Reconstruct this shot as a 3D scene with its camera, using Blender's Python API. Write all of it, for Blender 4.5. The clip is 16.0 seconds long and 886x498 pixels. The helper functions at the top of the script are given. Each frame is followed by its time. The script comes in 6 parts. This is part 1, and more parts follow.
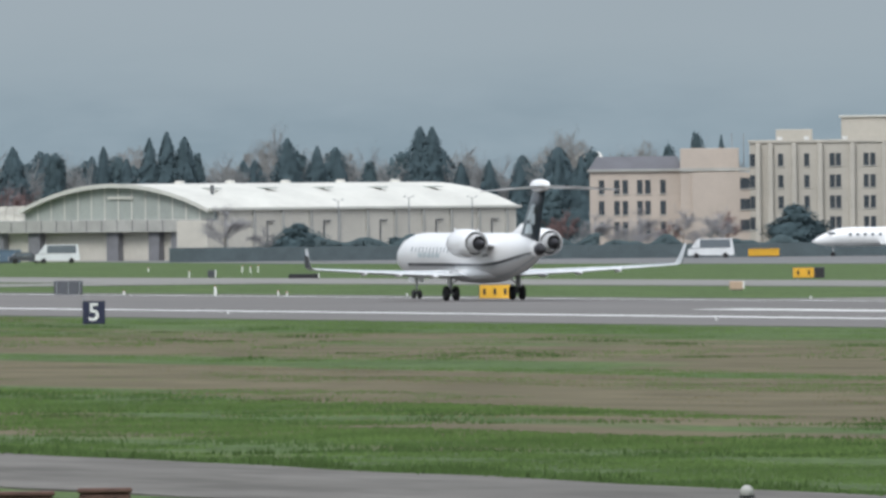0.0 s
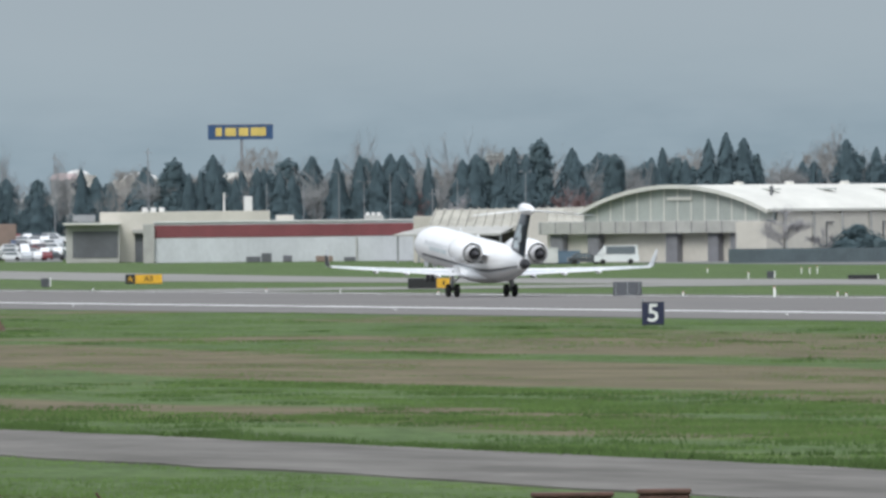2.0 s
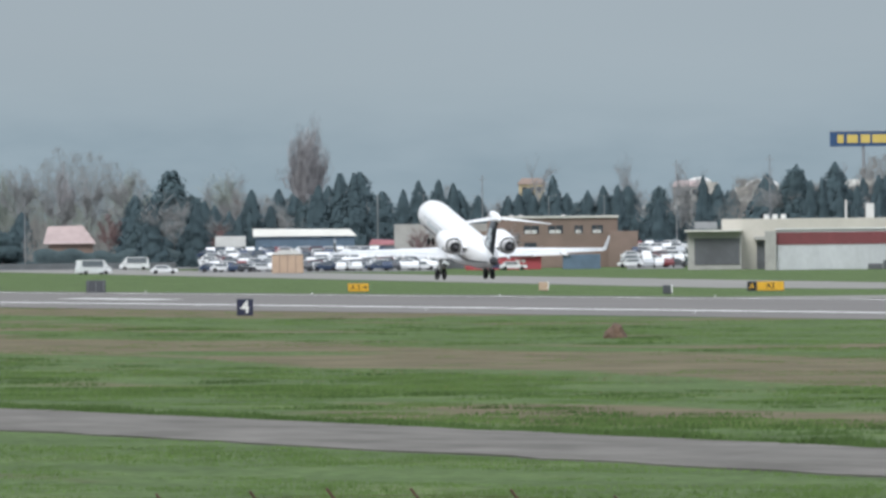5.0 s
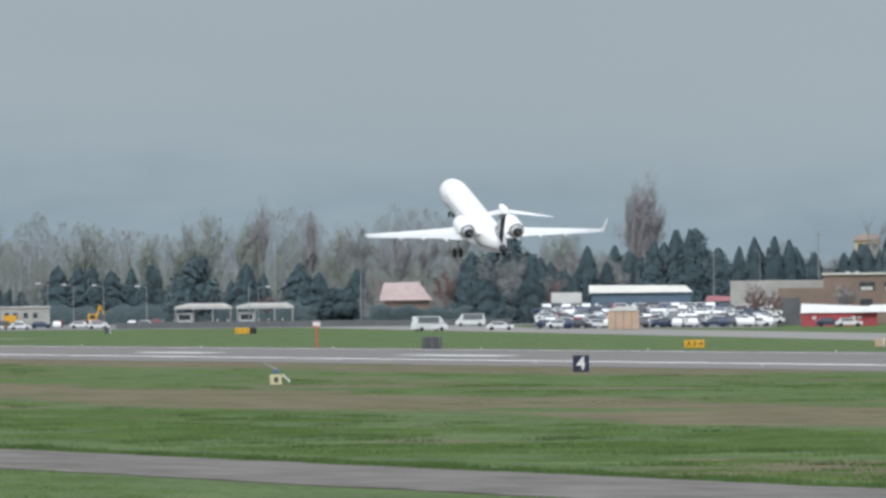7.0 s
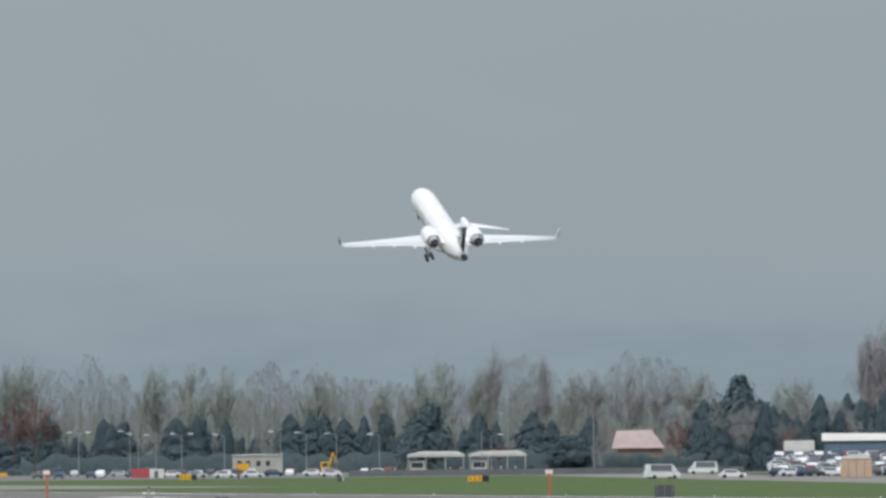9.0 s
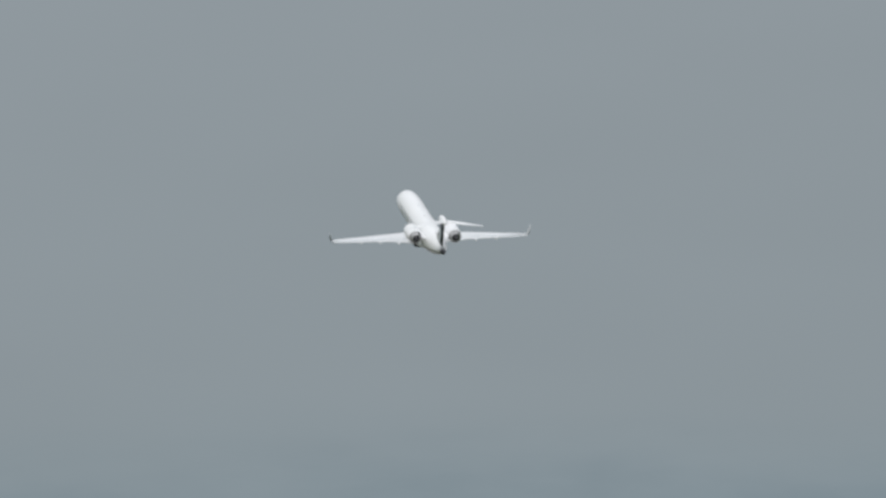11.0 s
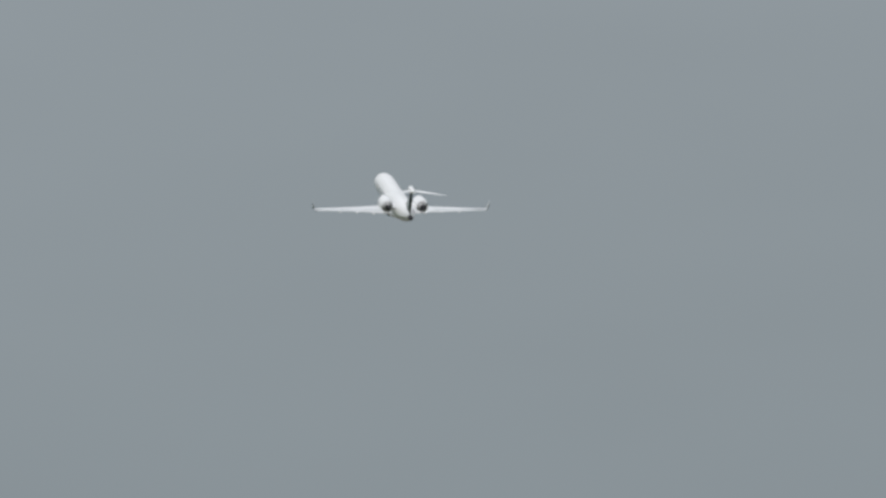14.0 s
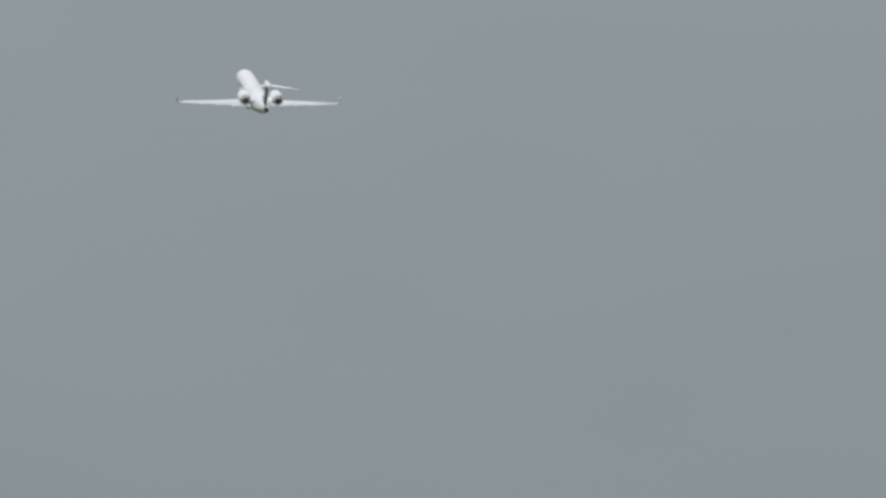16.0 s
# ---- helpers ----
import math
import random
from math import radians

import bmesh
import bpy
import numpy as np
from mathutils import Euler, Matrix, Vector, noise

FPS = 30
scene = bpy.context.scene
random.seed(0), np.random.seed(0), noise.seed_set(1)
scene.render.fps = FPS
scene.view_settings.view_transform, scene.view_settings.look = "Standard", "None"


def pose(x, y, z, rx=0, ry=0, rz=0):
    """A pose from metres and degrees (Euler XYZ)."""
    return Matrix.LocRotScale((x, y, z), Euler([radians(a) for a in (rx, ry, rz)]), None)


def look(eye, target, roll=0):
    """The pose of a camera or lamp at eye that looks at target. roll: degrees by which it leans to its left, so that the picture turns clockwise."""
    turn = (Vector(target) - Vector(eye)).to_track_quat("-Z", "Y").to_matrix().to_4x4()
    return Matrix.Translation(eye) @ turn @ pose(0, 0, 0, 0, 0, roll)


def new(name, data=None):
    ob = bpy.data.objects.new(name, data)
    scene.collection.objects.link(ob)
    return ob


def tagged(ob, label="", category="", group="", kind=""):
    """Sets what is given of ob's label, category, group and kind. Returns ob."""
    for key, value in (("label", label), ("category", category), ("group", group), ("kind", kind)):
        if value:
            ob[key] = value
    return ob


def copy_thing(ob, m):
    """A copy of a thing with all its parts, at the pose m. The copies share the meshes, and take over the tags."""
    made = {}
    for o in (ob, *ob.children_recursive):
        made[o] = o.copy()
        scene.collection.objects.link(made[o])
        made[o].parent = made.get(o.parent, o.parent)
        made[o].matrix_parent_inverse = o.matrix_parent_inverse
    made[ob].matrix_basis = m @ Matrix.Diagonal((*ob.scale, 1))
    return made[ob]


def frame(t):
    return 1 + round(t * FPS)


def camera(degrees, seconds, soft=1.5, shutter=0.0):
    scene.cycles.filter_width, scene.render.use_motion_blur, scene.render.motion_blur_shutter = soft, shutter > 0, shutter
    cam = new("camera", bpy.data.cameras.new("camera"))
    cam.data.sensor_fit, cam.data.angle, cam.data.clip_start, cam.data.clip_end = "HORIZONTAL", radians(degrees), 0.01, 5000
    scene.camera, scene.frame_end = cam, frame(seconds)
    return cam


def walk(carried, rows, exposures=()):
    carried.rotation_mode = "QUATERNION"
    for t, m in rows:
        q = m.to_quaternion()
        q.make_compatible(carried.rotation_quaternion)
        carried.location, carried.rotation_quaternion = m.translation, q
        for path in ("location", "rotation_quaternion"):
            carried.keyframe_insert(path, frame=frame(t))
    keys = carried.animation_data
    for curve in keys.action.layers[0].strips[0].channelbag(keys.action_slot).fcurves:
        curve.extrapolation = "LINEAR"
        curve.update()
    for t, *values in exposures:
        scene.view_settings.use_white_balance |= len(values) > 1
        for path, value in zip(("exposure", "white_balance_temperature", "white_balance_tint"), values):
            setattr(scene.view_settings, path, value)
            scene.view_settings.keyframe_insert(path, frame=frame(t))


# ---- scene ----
# the camera stands on a bank beside the airfield and turns after the aircraft
HEIGHT = 5.04
cam = camera(3.137, 16.0, soft=3.0)
TURNS = [  # seconds, degrees to the right of the runway's direction, degrees upwards
    (0, 14.6362, -0.1002), (0.5, 14.1023, -0.0951), (1, 13.6003, -0.0901), (1.5, 13.1248, -0.0800),
    (2, 12.6561, -0.0764), (2.5, 12.2372, -0.0712), (3, 11.8585, -0.0640), (3.5, 11.4896, -0.0564),
    (4, 11.1435, -0.0478), (4.5, 10.7946, -0.0412), (5, 10.4547, -0.0291), (5.2, 10.3108, -0.0233),
    (7.3, 9.1252, 0.2468), (7.5, 9.0345, 0.2953), (8, 8.8363, 0.4265), (8.5, 8.6480, 0.5505),
    (9, 8.4487, 0.7151), (9.5, 8.2528, 0.8995), (10, 8.0760, 1.0384), (12.5, 7.1985, 1.6607),
    (13, 7.0456, 1.7734), (13.5, 6.9296, 1.8508), (14, 6.8506, 1.8905), (14.5, 6.8089, 1.8994),
    (15, 6.7973, 1.9017), (15.5, 6.8062, 1.9023), (16, 6.8146, 1.8999)]


def aim(yaw, pitch):
    yaw, pitch = radians(yaw), radians(pitch)
    way = Vector((math.sin(yaw) * math.cos(pitch), math.cos(yaw) * math.cos(pitch), math.sin(pitch)))
    return look((0, 0, HEIGHT), Vector((0, 0, HEIGHT)) + way * 100, -0.6)


walk(cam, [(t, aim(a, b)) for t, a, b in TURNS], [(t, e, k, 9) for t, e, k in ((0, 0.31, 6190), (3, 0.40, 6200), (7.5, 0.33, 6230), (9, 0.14, 6350), (10, -0.02, 6360), (12.5, -0.18, 6400), (16, -0.19, 6400))])

# ---- light: a closed overcast sky, brighter overhead, and a weak wide sun ----
SUN_AZIMUTH, SUN_ELEVATION = 215.0, 42.0
world = bpy.data.worlds.new("overcast_sky")
scene.world = world
world.use_nodes = True
wn, wl = world.node_tree.nodes, world.node_tree.links
wn.clear()
w_out = wn.new("ShaderNodeOutputWorld")
w_sky = wn.new("ShaderNodeTexSky")
w_sky.sky_type, w_sky.sun_disc = "NISHITA", False
w_sky.sun_elevation, w_sky.sun_rotation = radians(SUN_ELEVATION), radians(SUN_AZIMUTH)
w_clear = wn.new("ShaderNodeBackground")
w_clear.inputs["Strength"].default_value = 0.05
wl.new(w_sky.outputs[0], w_clear.inputs["Color"])
w_co = wn.new("ShaderNodeTexCoord")
w_sep = wn.new("ShaderNodeSeparateXYZ")
wl.new(w_co.outputs["Generated"], w_sep.inputs[0])
w_ramp = wn.new("ShaderNodeValToRGB")
wl.new(w_sep.outputs["Z"], w_ramp.inputs[0])
SKY = [(0.0, (0.258, 0.316, 0.348)), (0.006, (0.285, 0.335, 0.362)), (0.014, (0.285, 0.325, 0.35)), (0.045, (0.318, 0.357, 0.385)),
       (0.25, (0.55, 0.58, 0.62)), (1.0, (1.22, 1.25, 1.31))]
el = w_ramp.color_ramp.elements
el[0].position, el[0].color = SKY[0][0], (*SKY[0][1], 1)
el[1].position, el[1].color = SKY[-1][0], (*SKY[-1][1], 1)
for at_z, c in SKY[1:-1]:
    el.new(at_z).color = (*c, 1)
w_map = wn.new("ShaderNodeMapping")
w_map.inputs["Scale"].default_value = (14, 14, 40)
wl.new(w_co.outputs["Generated"], w_map.inputs[0])
w_noise = wn.new("ShaderNodeTexNoise")
w_noise.inputs["Scale"].default_value, w_noise.inputs["Detail"].default_value = 1.0, 3.0
wl.new(w_map.outputs[0], w_noise.inputs["Vector"])
w_var = wn.new("ShaderNodeMapRange")
w_var.inputs["To Min"].default_value, w_var.inputs["To Max"].default_value = 0.9, 1.1
wl.new(w_noise.outputs[0], w_var.inputs[0])
w_cloud = wn.new("ShaderNodeBackground")
wl.new(w_ramp.outputs[0], w_cloud.inputs["Color"])
wl.new(w_var.outputs[0], w_cloud.inputs["Strength"])
w_mix = wn.new("ShaderNodeMixShader")
w_mix.inputs[0].default_value = 0.97
wl.new(w_clear.outputs[0], w_mix.inputs[1])
wl.new(w_cloud.outputs[0], w_mix.inputs[2])
wl.new(w_mix.outputs[0], w_out.inputs[0])
sun = new("sun", bpy.data.lights.new("sun", "SUN"))
sun.data.energy, sun.data.angle, sun.data.color = 1.45, radians(24), (1.0, 0.97, 0.92)
sun_way = Vector((math.sin(radians(SUN_AZIMUTH)) * math.cos(radians(SUN_ELEVATION)), math.cos(radians(SUN_AZIMUTH)) * math.cos(radians(SUN_ELEVATION)), math.sin(radians(SUN_ELEVATION))))
sun.matrix_world = look(sun_way * 900, (0, 0, 0))


# ---- materials ----
def material(name, colour, rough=0.6, metal=0.0, vary=0.12, scale=1.0, fine=12.0, bump=0.0, island=0.0, piece=0.0, other=None, spread=(1, 1, 1), coat=0.0, thin=0.0):
    """A surface with stains (scale) and grain (fine), in metres; other: a second colour that the stains bring out."""
    m = bpy.data.materials.new(name)
    m.use_nodes = True
    n, l = m.node_tree.nodes, m.node_tree.links
    b = n["Principled BSDF"]
    b.inputs["Roughness"].default_value, b.inputs["Metallic"].default_value = rough, metal
    b.inputs["Coat Weight"].default_value = coat
    co = n.new("ShaderNodeTexCoord")
    mp = n.new("ShaderNodeMapping")
    mp.inputs["Scale"].default_value = spread
    l.new(co.outputs["Object"], mp.inputs[0])
    big, small = n.new("ShaderNodeTexNoise"), n.new("ShaderNodeTexNoise")
    for node, s, d in ((big, 1 / scale, 4.0), (small, fine, 3.0)):
        node.inputs["Scale"].default_value, node.inputs["Detail"].default_value = s, d
        l.new(mp.outputs[0], node.inputs["Vector"])
    ramp = n.new("ShaderNodeValToRGB")
    dark = tuple(c * (1 - vary) for c in colour) if other is None else other
    e = ramp.color_ramp.elements
    e[0].position, e[0].color = 0.35, (*dark, 1)
    e[1].position, e[1].color = 0.65, (*[min(1, c * (1 + vary * 0.5)) for c in colour], 1)
    l.new(big.outputs[0], ramp.inputs[0])
    mr = n.new("ShaderNodeMapRange")
    mr.inputs["To Min"].default_value, mr.inputs["To Max"].default_value = 1 - vary, 1 + vary
    l.new(small.outputs[0], mr.inputs[0])
    hsv = n.new("ShaderNodeHueSaturation")
    l.new(ramp.outputs[0], hsv.inputs["Color"])
    val = mr.outputs[0]
    for amount, kind in ((island, "g"), (piece, "o")):
        if amount:
            src = n.new("ShaderNodeNewGeometry") if kind == "g" else n.new("ShaderNodeObjectInfo")
            rnd = n.new("ShaderNodeMapRange")
            rnd.inputs["To Min"].default_value, rnd.inputs["To Max"].default_value = 1 - amount, 1 + amount
            l.new(src.outputs["Random Per Island" if kind == "g" else "Random"], rnd.inputs[0])
            mul = n.new("ShaderNodeMath")
            mul.operation = "MULTIPLY"
            l.new(val, mul.inputs[0])
            l.new(rnd.outputs[0], mul.inputs[1])
            val = mul.outputs[0]
    l.new(val, hsv.inputs["Value"])
    l.new(hsv.outputs[0], b.inputs["Base Color"])
    if thin:  # leaves let part of the light through
        b.inputs["Specular IOR Level"].default_value = 0.05
        tl, mx = n.new("ShaderNodeBsdfTranslucent"), n.new("ShaderNodeMixShader")
        l.new(hsv.outputs[0], tl.inputs["Color"])
        mx.inputs[0].default_value = thin
        l.new(b.outputs[0], mx.inputs[1])
        l.new(tl.outputs[0], mx.inputs[2])
        l.new(mx.outputs[0], n["Material Output"].inputs["Surface"])
    rr = n.new("ShaderNodeMapRange")
    rr.inputs["To Min"].default_value, rr.inputs["To Max"].default_value = max(0.02, rough - 0.1), min(1, rough + 0.1)
    l.new(big.outputs[0], rr.inputs[0])
    l.new(rr.outputs[0], b.inputs["Roughness"])
    if bump:
        bp = n.new("ShaderNodeBump")
        bp.inputs["Strength"].default_value, bp.inputs["Distance"].default_value = bump, 0.05
        l.new(small.outputs[0], bp.inputs["Height"])
        l.new(bp.outputs[0], b.inputs["Normal"])
    return m


# ---- mesh helpers ----
def part(name, bm, mat, parent=None, label="", smooth=False):
    """Links a bmesh as one mesh object, under a thing or a part."""
    me = bpy.data.meshes.new(name)
    bm.normal_update()
    bm.to_mesh(me)
    bm.free()
    for m in (mat if isinstance(mat, (list, tuple)) else [mat]):
        me.materials.append(m)
    if smooth:
        me.polygons.foreach_set("use_smooth", [True] * len(me.polygons))
    ob = new(name, me)
    if parent:
        ob.parent = parent
    return tagged(ob, label)


def shared(name, me, parent, m):
    """One more object on a mesh that alike pieces share."""
    ob = new(name, me)
    ob.parent = parent
    ob.matrix_basis = m
    return ob


def empty(name, m, label, category, group="", kind=""):
    ob = new(name)
    ob.empty_display_size = 0.3
    ob.matrix_basis = m
    return tagged(ob, label, category, group, kind)


def box(bm, x0, x1, y0, y1, z0, z1, bevel=0.0, mi=0):
    r = bmesh.ops.create_cube(bm, size=1.0, matrix=Matrix.LocRotScale(((x0 + x1) / 2, (y0 + y1) / 2, (z0 + z1) / 2), None, (x1 - x0, y1 - y0, z1 - z0)))
    fs = {f for v in r["verts"] for f in v.link_faces}
    for f in fs:
        f.material_index = mi
    if bevel:
        bmesh.ops.bevel(bm, geom=list({e for f in fs for e in f.edges}), offset=bevel, segments=1, affect="EDGES")
    return bm


def boxed(*a, **k):
    return box(bmesh.new(), *a, **k)


def loft(rings, close=True, cap=True, mi=0, bm=None):
    """A skin over rings of points, all of one length."""
    bm = bm or bmesh.new()
    vs = [[bm.verts.new(p) for p in ring] for ring in rings]
    n = len(vs[0])
    for a, b in zip(vs, vs[1:]):
        for i in range(n if close else n - 1):
            j = (i + 1) % n
            bm.faces.new((a[i], a[j], b[j], b[i])).material_index = mi
    if cap and close:
        bm.faces.new(vs[0][::-1]).material_index = mi
        bm.faces.new(vs[-1]).material_index = mi
    bmesh.ops.recalc_face_normals(bm, faces=bm.faces)
    return bm


def tube(bm, a, b, ra, rb, n=8):
    """A tapered rod from a to b."""
    a, b = Vector(a), Vector(b)
    q = (b - a).to_track_quat("Z", "Y")
    return loft([[p + q @ Vector((math.cos(i * math.tau / n) * r, math.sin(i * math.tau / n) * r, 0)) for i in range(n)] for p, r in ((a, ra), (b, rb))], bm=bm)


def rod(*a, **k):
    return tube(bmesh.new(), *a, **k)


def ring_y(y, r, x=0.0, z=0.0, n=24, rz=None):
    return [(x + r * math.cos(i * math.tau / n), y, z + (rz or r) * math.sin(i * math.tau / n)) for i in range(n)]


def facing(x, y, turn=0.0, z=0.0):
    """Upright, its -y side turned to the camera at the origin, then turned by some degrees."""
    return pose(x, y, z, 0, 0, math.degrees(-math.atan2(x, y)) + turn)

# ---- ground ----
def ground_material():
    m = bpy.data.materials.new("spring_grass_and_bare_soil")
    m.use_nodes = True
    n, l = m.node_tree.nodes, m.node_tree.links
    b = n["Principled BSDF"]
    b.inputs["Roughness"].default_value = 0.95
    b.inputs["Specular IOR Level"].default_value = 0.1
    co = n.new("ShaderNodeTexCoord")

    def noise_at(scale, detail=4.0):
        mp, t = n.new("ShaderNodeMapping"), n.new("ShaderNodeTexNoise")
        mp.inputs["Scale"].default_value = scale
        t.inputs["Scale"].default_value, t.inputs["Detail"].default_value = 1.0, detail
        l.new(co.outputs["Object"], mp.inputs[0])
        l.new(mp.outputs[0], t.inputs["Vector"])
        return t.outputs[0]

    def ramp(src, *stops):
        r = n.new("ShaderNodeValToRGB")
        e = r.color_ramp.elements
        e[0].position, e[0].color = stops[0][0], (*stops[0][1], 1)
        e[1].position, e[1].color = stops[-1][0], (*stops[-1][1], 1)
        for p, c in stops[1:-1]:
            e.new(p).color = (*c, 1)
        l.new(src, r.inputs[0])
        return r.outputs[0]

    def mix(fac, a, c):
        x = n.new("ShaderNodeMix")
        x.data_type = "RGBA"
        l.new(fac, x.inputs[0])
        l.new(a, x.inputs[6])
        l.new(c, x.inputs[7])
        return x.outputs[2]

    def math_of(op, a, c):
        x = n.new("ShaderNodeMath")
        x.operation = op
        for i, v in enumerate((a, c)):
            if isinstance(v, (int, float)):
                x.inputs[i].default_value = v
            else:
                l.new(v, x.inputs[i])
        return x.outputs[0]

    def grey(v):
        return (v, v, v)

    sep = n.new("ShaderNodeSeparateXYZ")
    l.new(co.outputs["Object"], sep.inputs[0])
    across = math_of("DIVIDE", sep.outputs["X"], 300.0)
    green = ramp(noise_at((0.25, 0.06, 1)), (0.3, (0.066, 0.099, 0.037)), (0.55, (0.084, 0.126, 0.046)), (0.75, (0.110, 0.146, 0.055)))
    fine = ramp(noise_at((2.5, 0.5, 1), 6.0), (0.3, grey(0.65)), (0.7, grey(1.25)))
    mul = n.new("ShaderNodeMix")
    mul.data_type, mul.blend_type = "RGBA", "MULTIPLY"
    mul.inputs[0].default_value = 1.0
    l.new(green, mul.inputs[6])
    l.new(fine, mul.inputs[7])
    soil = ramp(noise_at((0.3, 0.08, 1), 6.0), (0.3, (0.098, 0.080, 0.052)), (0.7, (0.162, 0.134, 0.088)))
    # bare strips run along the runway, spaced to fit the camera's view
    band = ramp(across, (0.0, grey(0.1)), (0.255, grey(0.15)), (0.28, grey(0.29)), (0.37, grey(0.32)), (0.395, grey(0.58)), (0.45, grey(0.57)), (0.475, grey(0.40)), (0.60, grey(0.36)), (0.66, grey(0.38)), (0.88, grey(0.36)), (0.91, grey(0.24)), (1.0, grey(0.22)))
    nearer = n.new("ShaderNodeMapRange")
    nearer.inputs["From Min"].default_value, nearer.inputs["From Max"].default_value = 580.0, 400.0
    nearer.inputs["To Max"].default_value = 0.16
    l.new(sep.outputs["Y"], nearer.inputs[0])
    bare = math_of("ADD", math_of("ADD", band, noise_at((0.06, 0.012, 1), 5.0)), nearer.outputs[0])

    def between(src, a, b, c, d, most):
        """Rises from a to b and falls from c to d."""
        up, down = n.new("ShaderNodeMapRange"), n.new("ShaderNodeMapRange")
        for node, p, q in ((up, a, b), (down, d, c)):
            node.inputs["From Min"].default_value, node.inputs["From Max"].default_value = p, q
            l.new(src, node.inputs[0])
        return math_of("MULTIPLY", math_of("MULTIPLY", up.outputs[0], down.outputs[0]), most)

    # worn ground nearer the threshold, and a bald verge farther along the runway
    worn = math_of("MULTIPLY", between(sep.outputs["X"], 140, 150, 178, 190, 0.19), between(sep.outputs["Y"], 100, 120, 600, 800, 1.0))
    verge = math_of("MULTIPLY", between(sep.outputs["X"], 176, 186, 203, 206, 0.2), between(sep.outputs["Y"], 960, 1060, 2400, 2800, 1.0))
    bare = math_of("ADD", bare, math_of("ADD", worn, verge))
    fac = ramp(bare, (0.94, grey(0)), (1.17, grey(0.9)))
    l.new(mix(fac, mul.outputs[2], soil), b.inputs["Base Color"])
    bp = n.new("ShaderNodeBump")
    bp.inputs["Strength"].default_value, bp.inputs["Distance"].default_value = 0.5, 0.1
    l.new(noise_at((2.0, 0.8, 1), 6.0), bp.inputs["Height"])
    l.new(bp.outputs[0], b.inputs["Normal"])
    return m


def strip(name, mat, x0, x1, y0, y1, z, label, category, crown=0.0, nx=10, ny=40, wobble=0.0, bend=0.0, bend_from=330):
    """A paved strip, its middle raised by crown, its edges let into the ground; wobble: how ragged the grass leaves its edges."""
    rnd = random.Random(len(name) * 7 + int(x0))
    bm = bmesh.new()
    rows = []
    for j in range(ny + 1):
        y = y0 + (y1 - y0) * j / ny
        shift = bend * max(0.0, y - bend_from)
        a, c = x0 + shift + rnd.uniform(-wobble, wobble), x1 + shift + rnd.uniform(-wobble, wobble)
        ring = [bm.verts.new((a, y, -0.3))]
        for i in range(nx + 1):
            s = i / nx
            ring.append(bm.verts.new((a + (c - a) * s, y, z + crown * math.sin(math.pi * s))))
        ring.append(bm.verts.new((c, y, -0.3)))
        rows.append(ring)
    for a, c in zip(rows, rows[1:]):
        for i in range(len(a) - 1):
            bm.faces.new((a[i], a[i + 1], c[i + 1], c[i]))
    return tagged(part(name, bm, mat), label, category, kind="structure")


M_GROUND = ground_material()
M_ASPHALT = material("runway_asphalt", (0.132, 0.122, 0.115), 0.85, vary=0.14, scale=9, fine=1.2, spread=(1, 0.1, 1), bump=0.1)
M_ROAD = material("old_road_asphalt", (0.122, 0.113, 0.100), 0.95, vary=0.32, scale=2.5, fine=2.2, spread=(1, 0.2, 1), bump=0.2, other=(0.072, 0.065, 0.054))
M_TAXI = material("taxiway_concrete", (0.20, 0.193, 0.178), 0.9, vary=0.12, scale=12, fine=0.6, spread=(1, 0.1, 1))
M_APRON = material("apron_asphalt", (0.14, 0.14, 0.14), 0.9, vary=0.15, scale=14, fine=0.5, spread=(1, 0.1, 1))
M_LINE = material("white_road_paint", (0.72, 0.72, 0.70), 0.7, vary=0.12, scale=6, fine=1.0, spread=(1, 0.2, 1))
bm = bmesh.new()
xs, ys = [-2500, -500, 0, 60, 120, 200, 280, 400, 700, 1500, 3500], [-800, 0, 200, 400, 700, 1200, 2000, 3000, 4000, 4900]
grid = [[bm.verts.new((x, y, 0)) for x in xs] for y in ys]
for a, c in zip(grid, grid[1:]):
    for i in range(len(a) - 1):
        bm.faces.new((a[i], a[i + 1], c[i + 1], c[i]))
tagged(part("ground", bm, M_GROUND), "rough airfield grass with strips of bare brown soil", "grass field", kind="structure")
strip("road", M_ROAD, 70.3, 80.6, 150, 900, 0.04, "cracked grey asphalt perimeter road through grass", "road", 0.06, wobble=0.3, ny=130, bend=-0.022)
strip("runway", M_ASPHALT, 203.5, 272.0, 300, 4300, 0.03, "grey asphalt runway with white edge lines", "runway", 0.216, nx=24, ny=90, wobble=0.5)
strip("taxiway", M_TAXI, 321.5, 351.5, 400, 3149, 0.05, "pale concrete taxiway beyond the runway", "taxiway", 0.05, ny=60, bend=0.105, bend_from=1590)
strip("apron", M_APRON, 478, 900, 900, 3149, 0.03, "dark asphalt apron before the hangars", "apron", bend=0.105, bend_from=1900)
strip("car_park", M_APRON, 290, 1000, 3150, 4800, 0.03, "dark asphalt car park beyond the airfield", "car park")
strip("taxiway_link", M_TAXI, 269, 325, 2350, 3400, 0.035, "pale concrete link between runway and taxiway", "taxiway")
strip("taxiway_link", M_TAXI, 269, 325, 690, 960, 0.035, "pale concrete link between runway and taxiway", "taxiway")
strip("taxiway_link", M_TAXI, 269, 325, 1285, 1345, 0.035, "narrow pale concrete link between runway and taxiway", "taxiway")


def runway_height(x):
    return 0.03 + 0.216 * math.sin(math.pi * (x - 203.5) / 68.5)


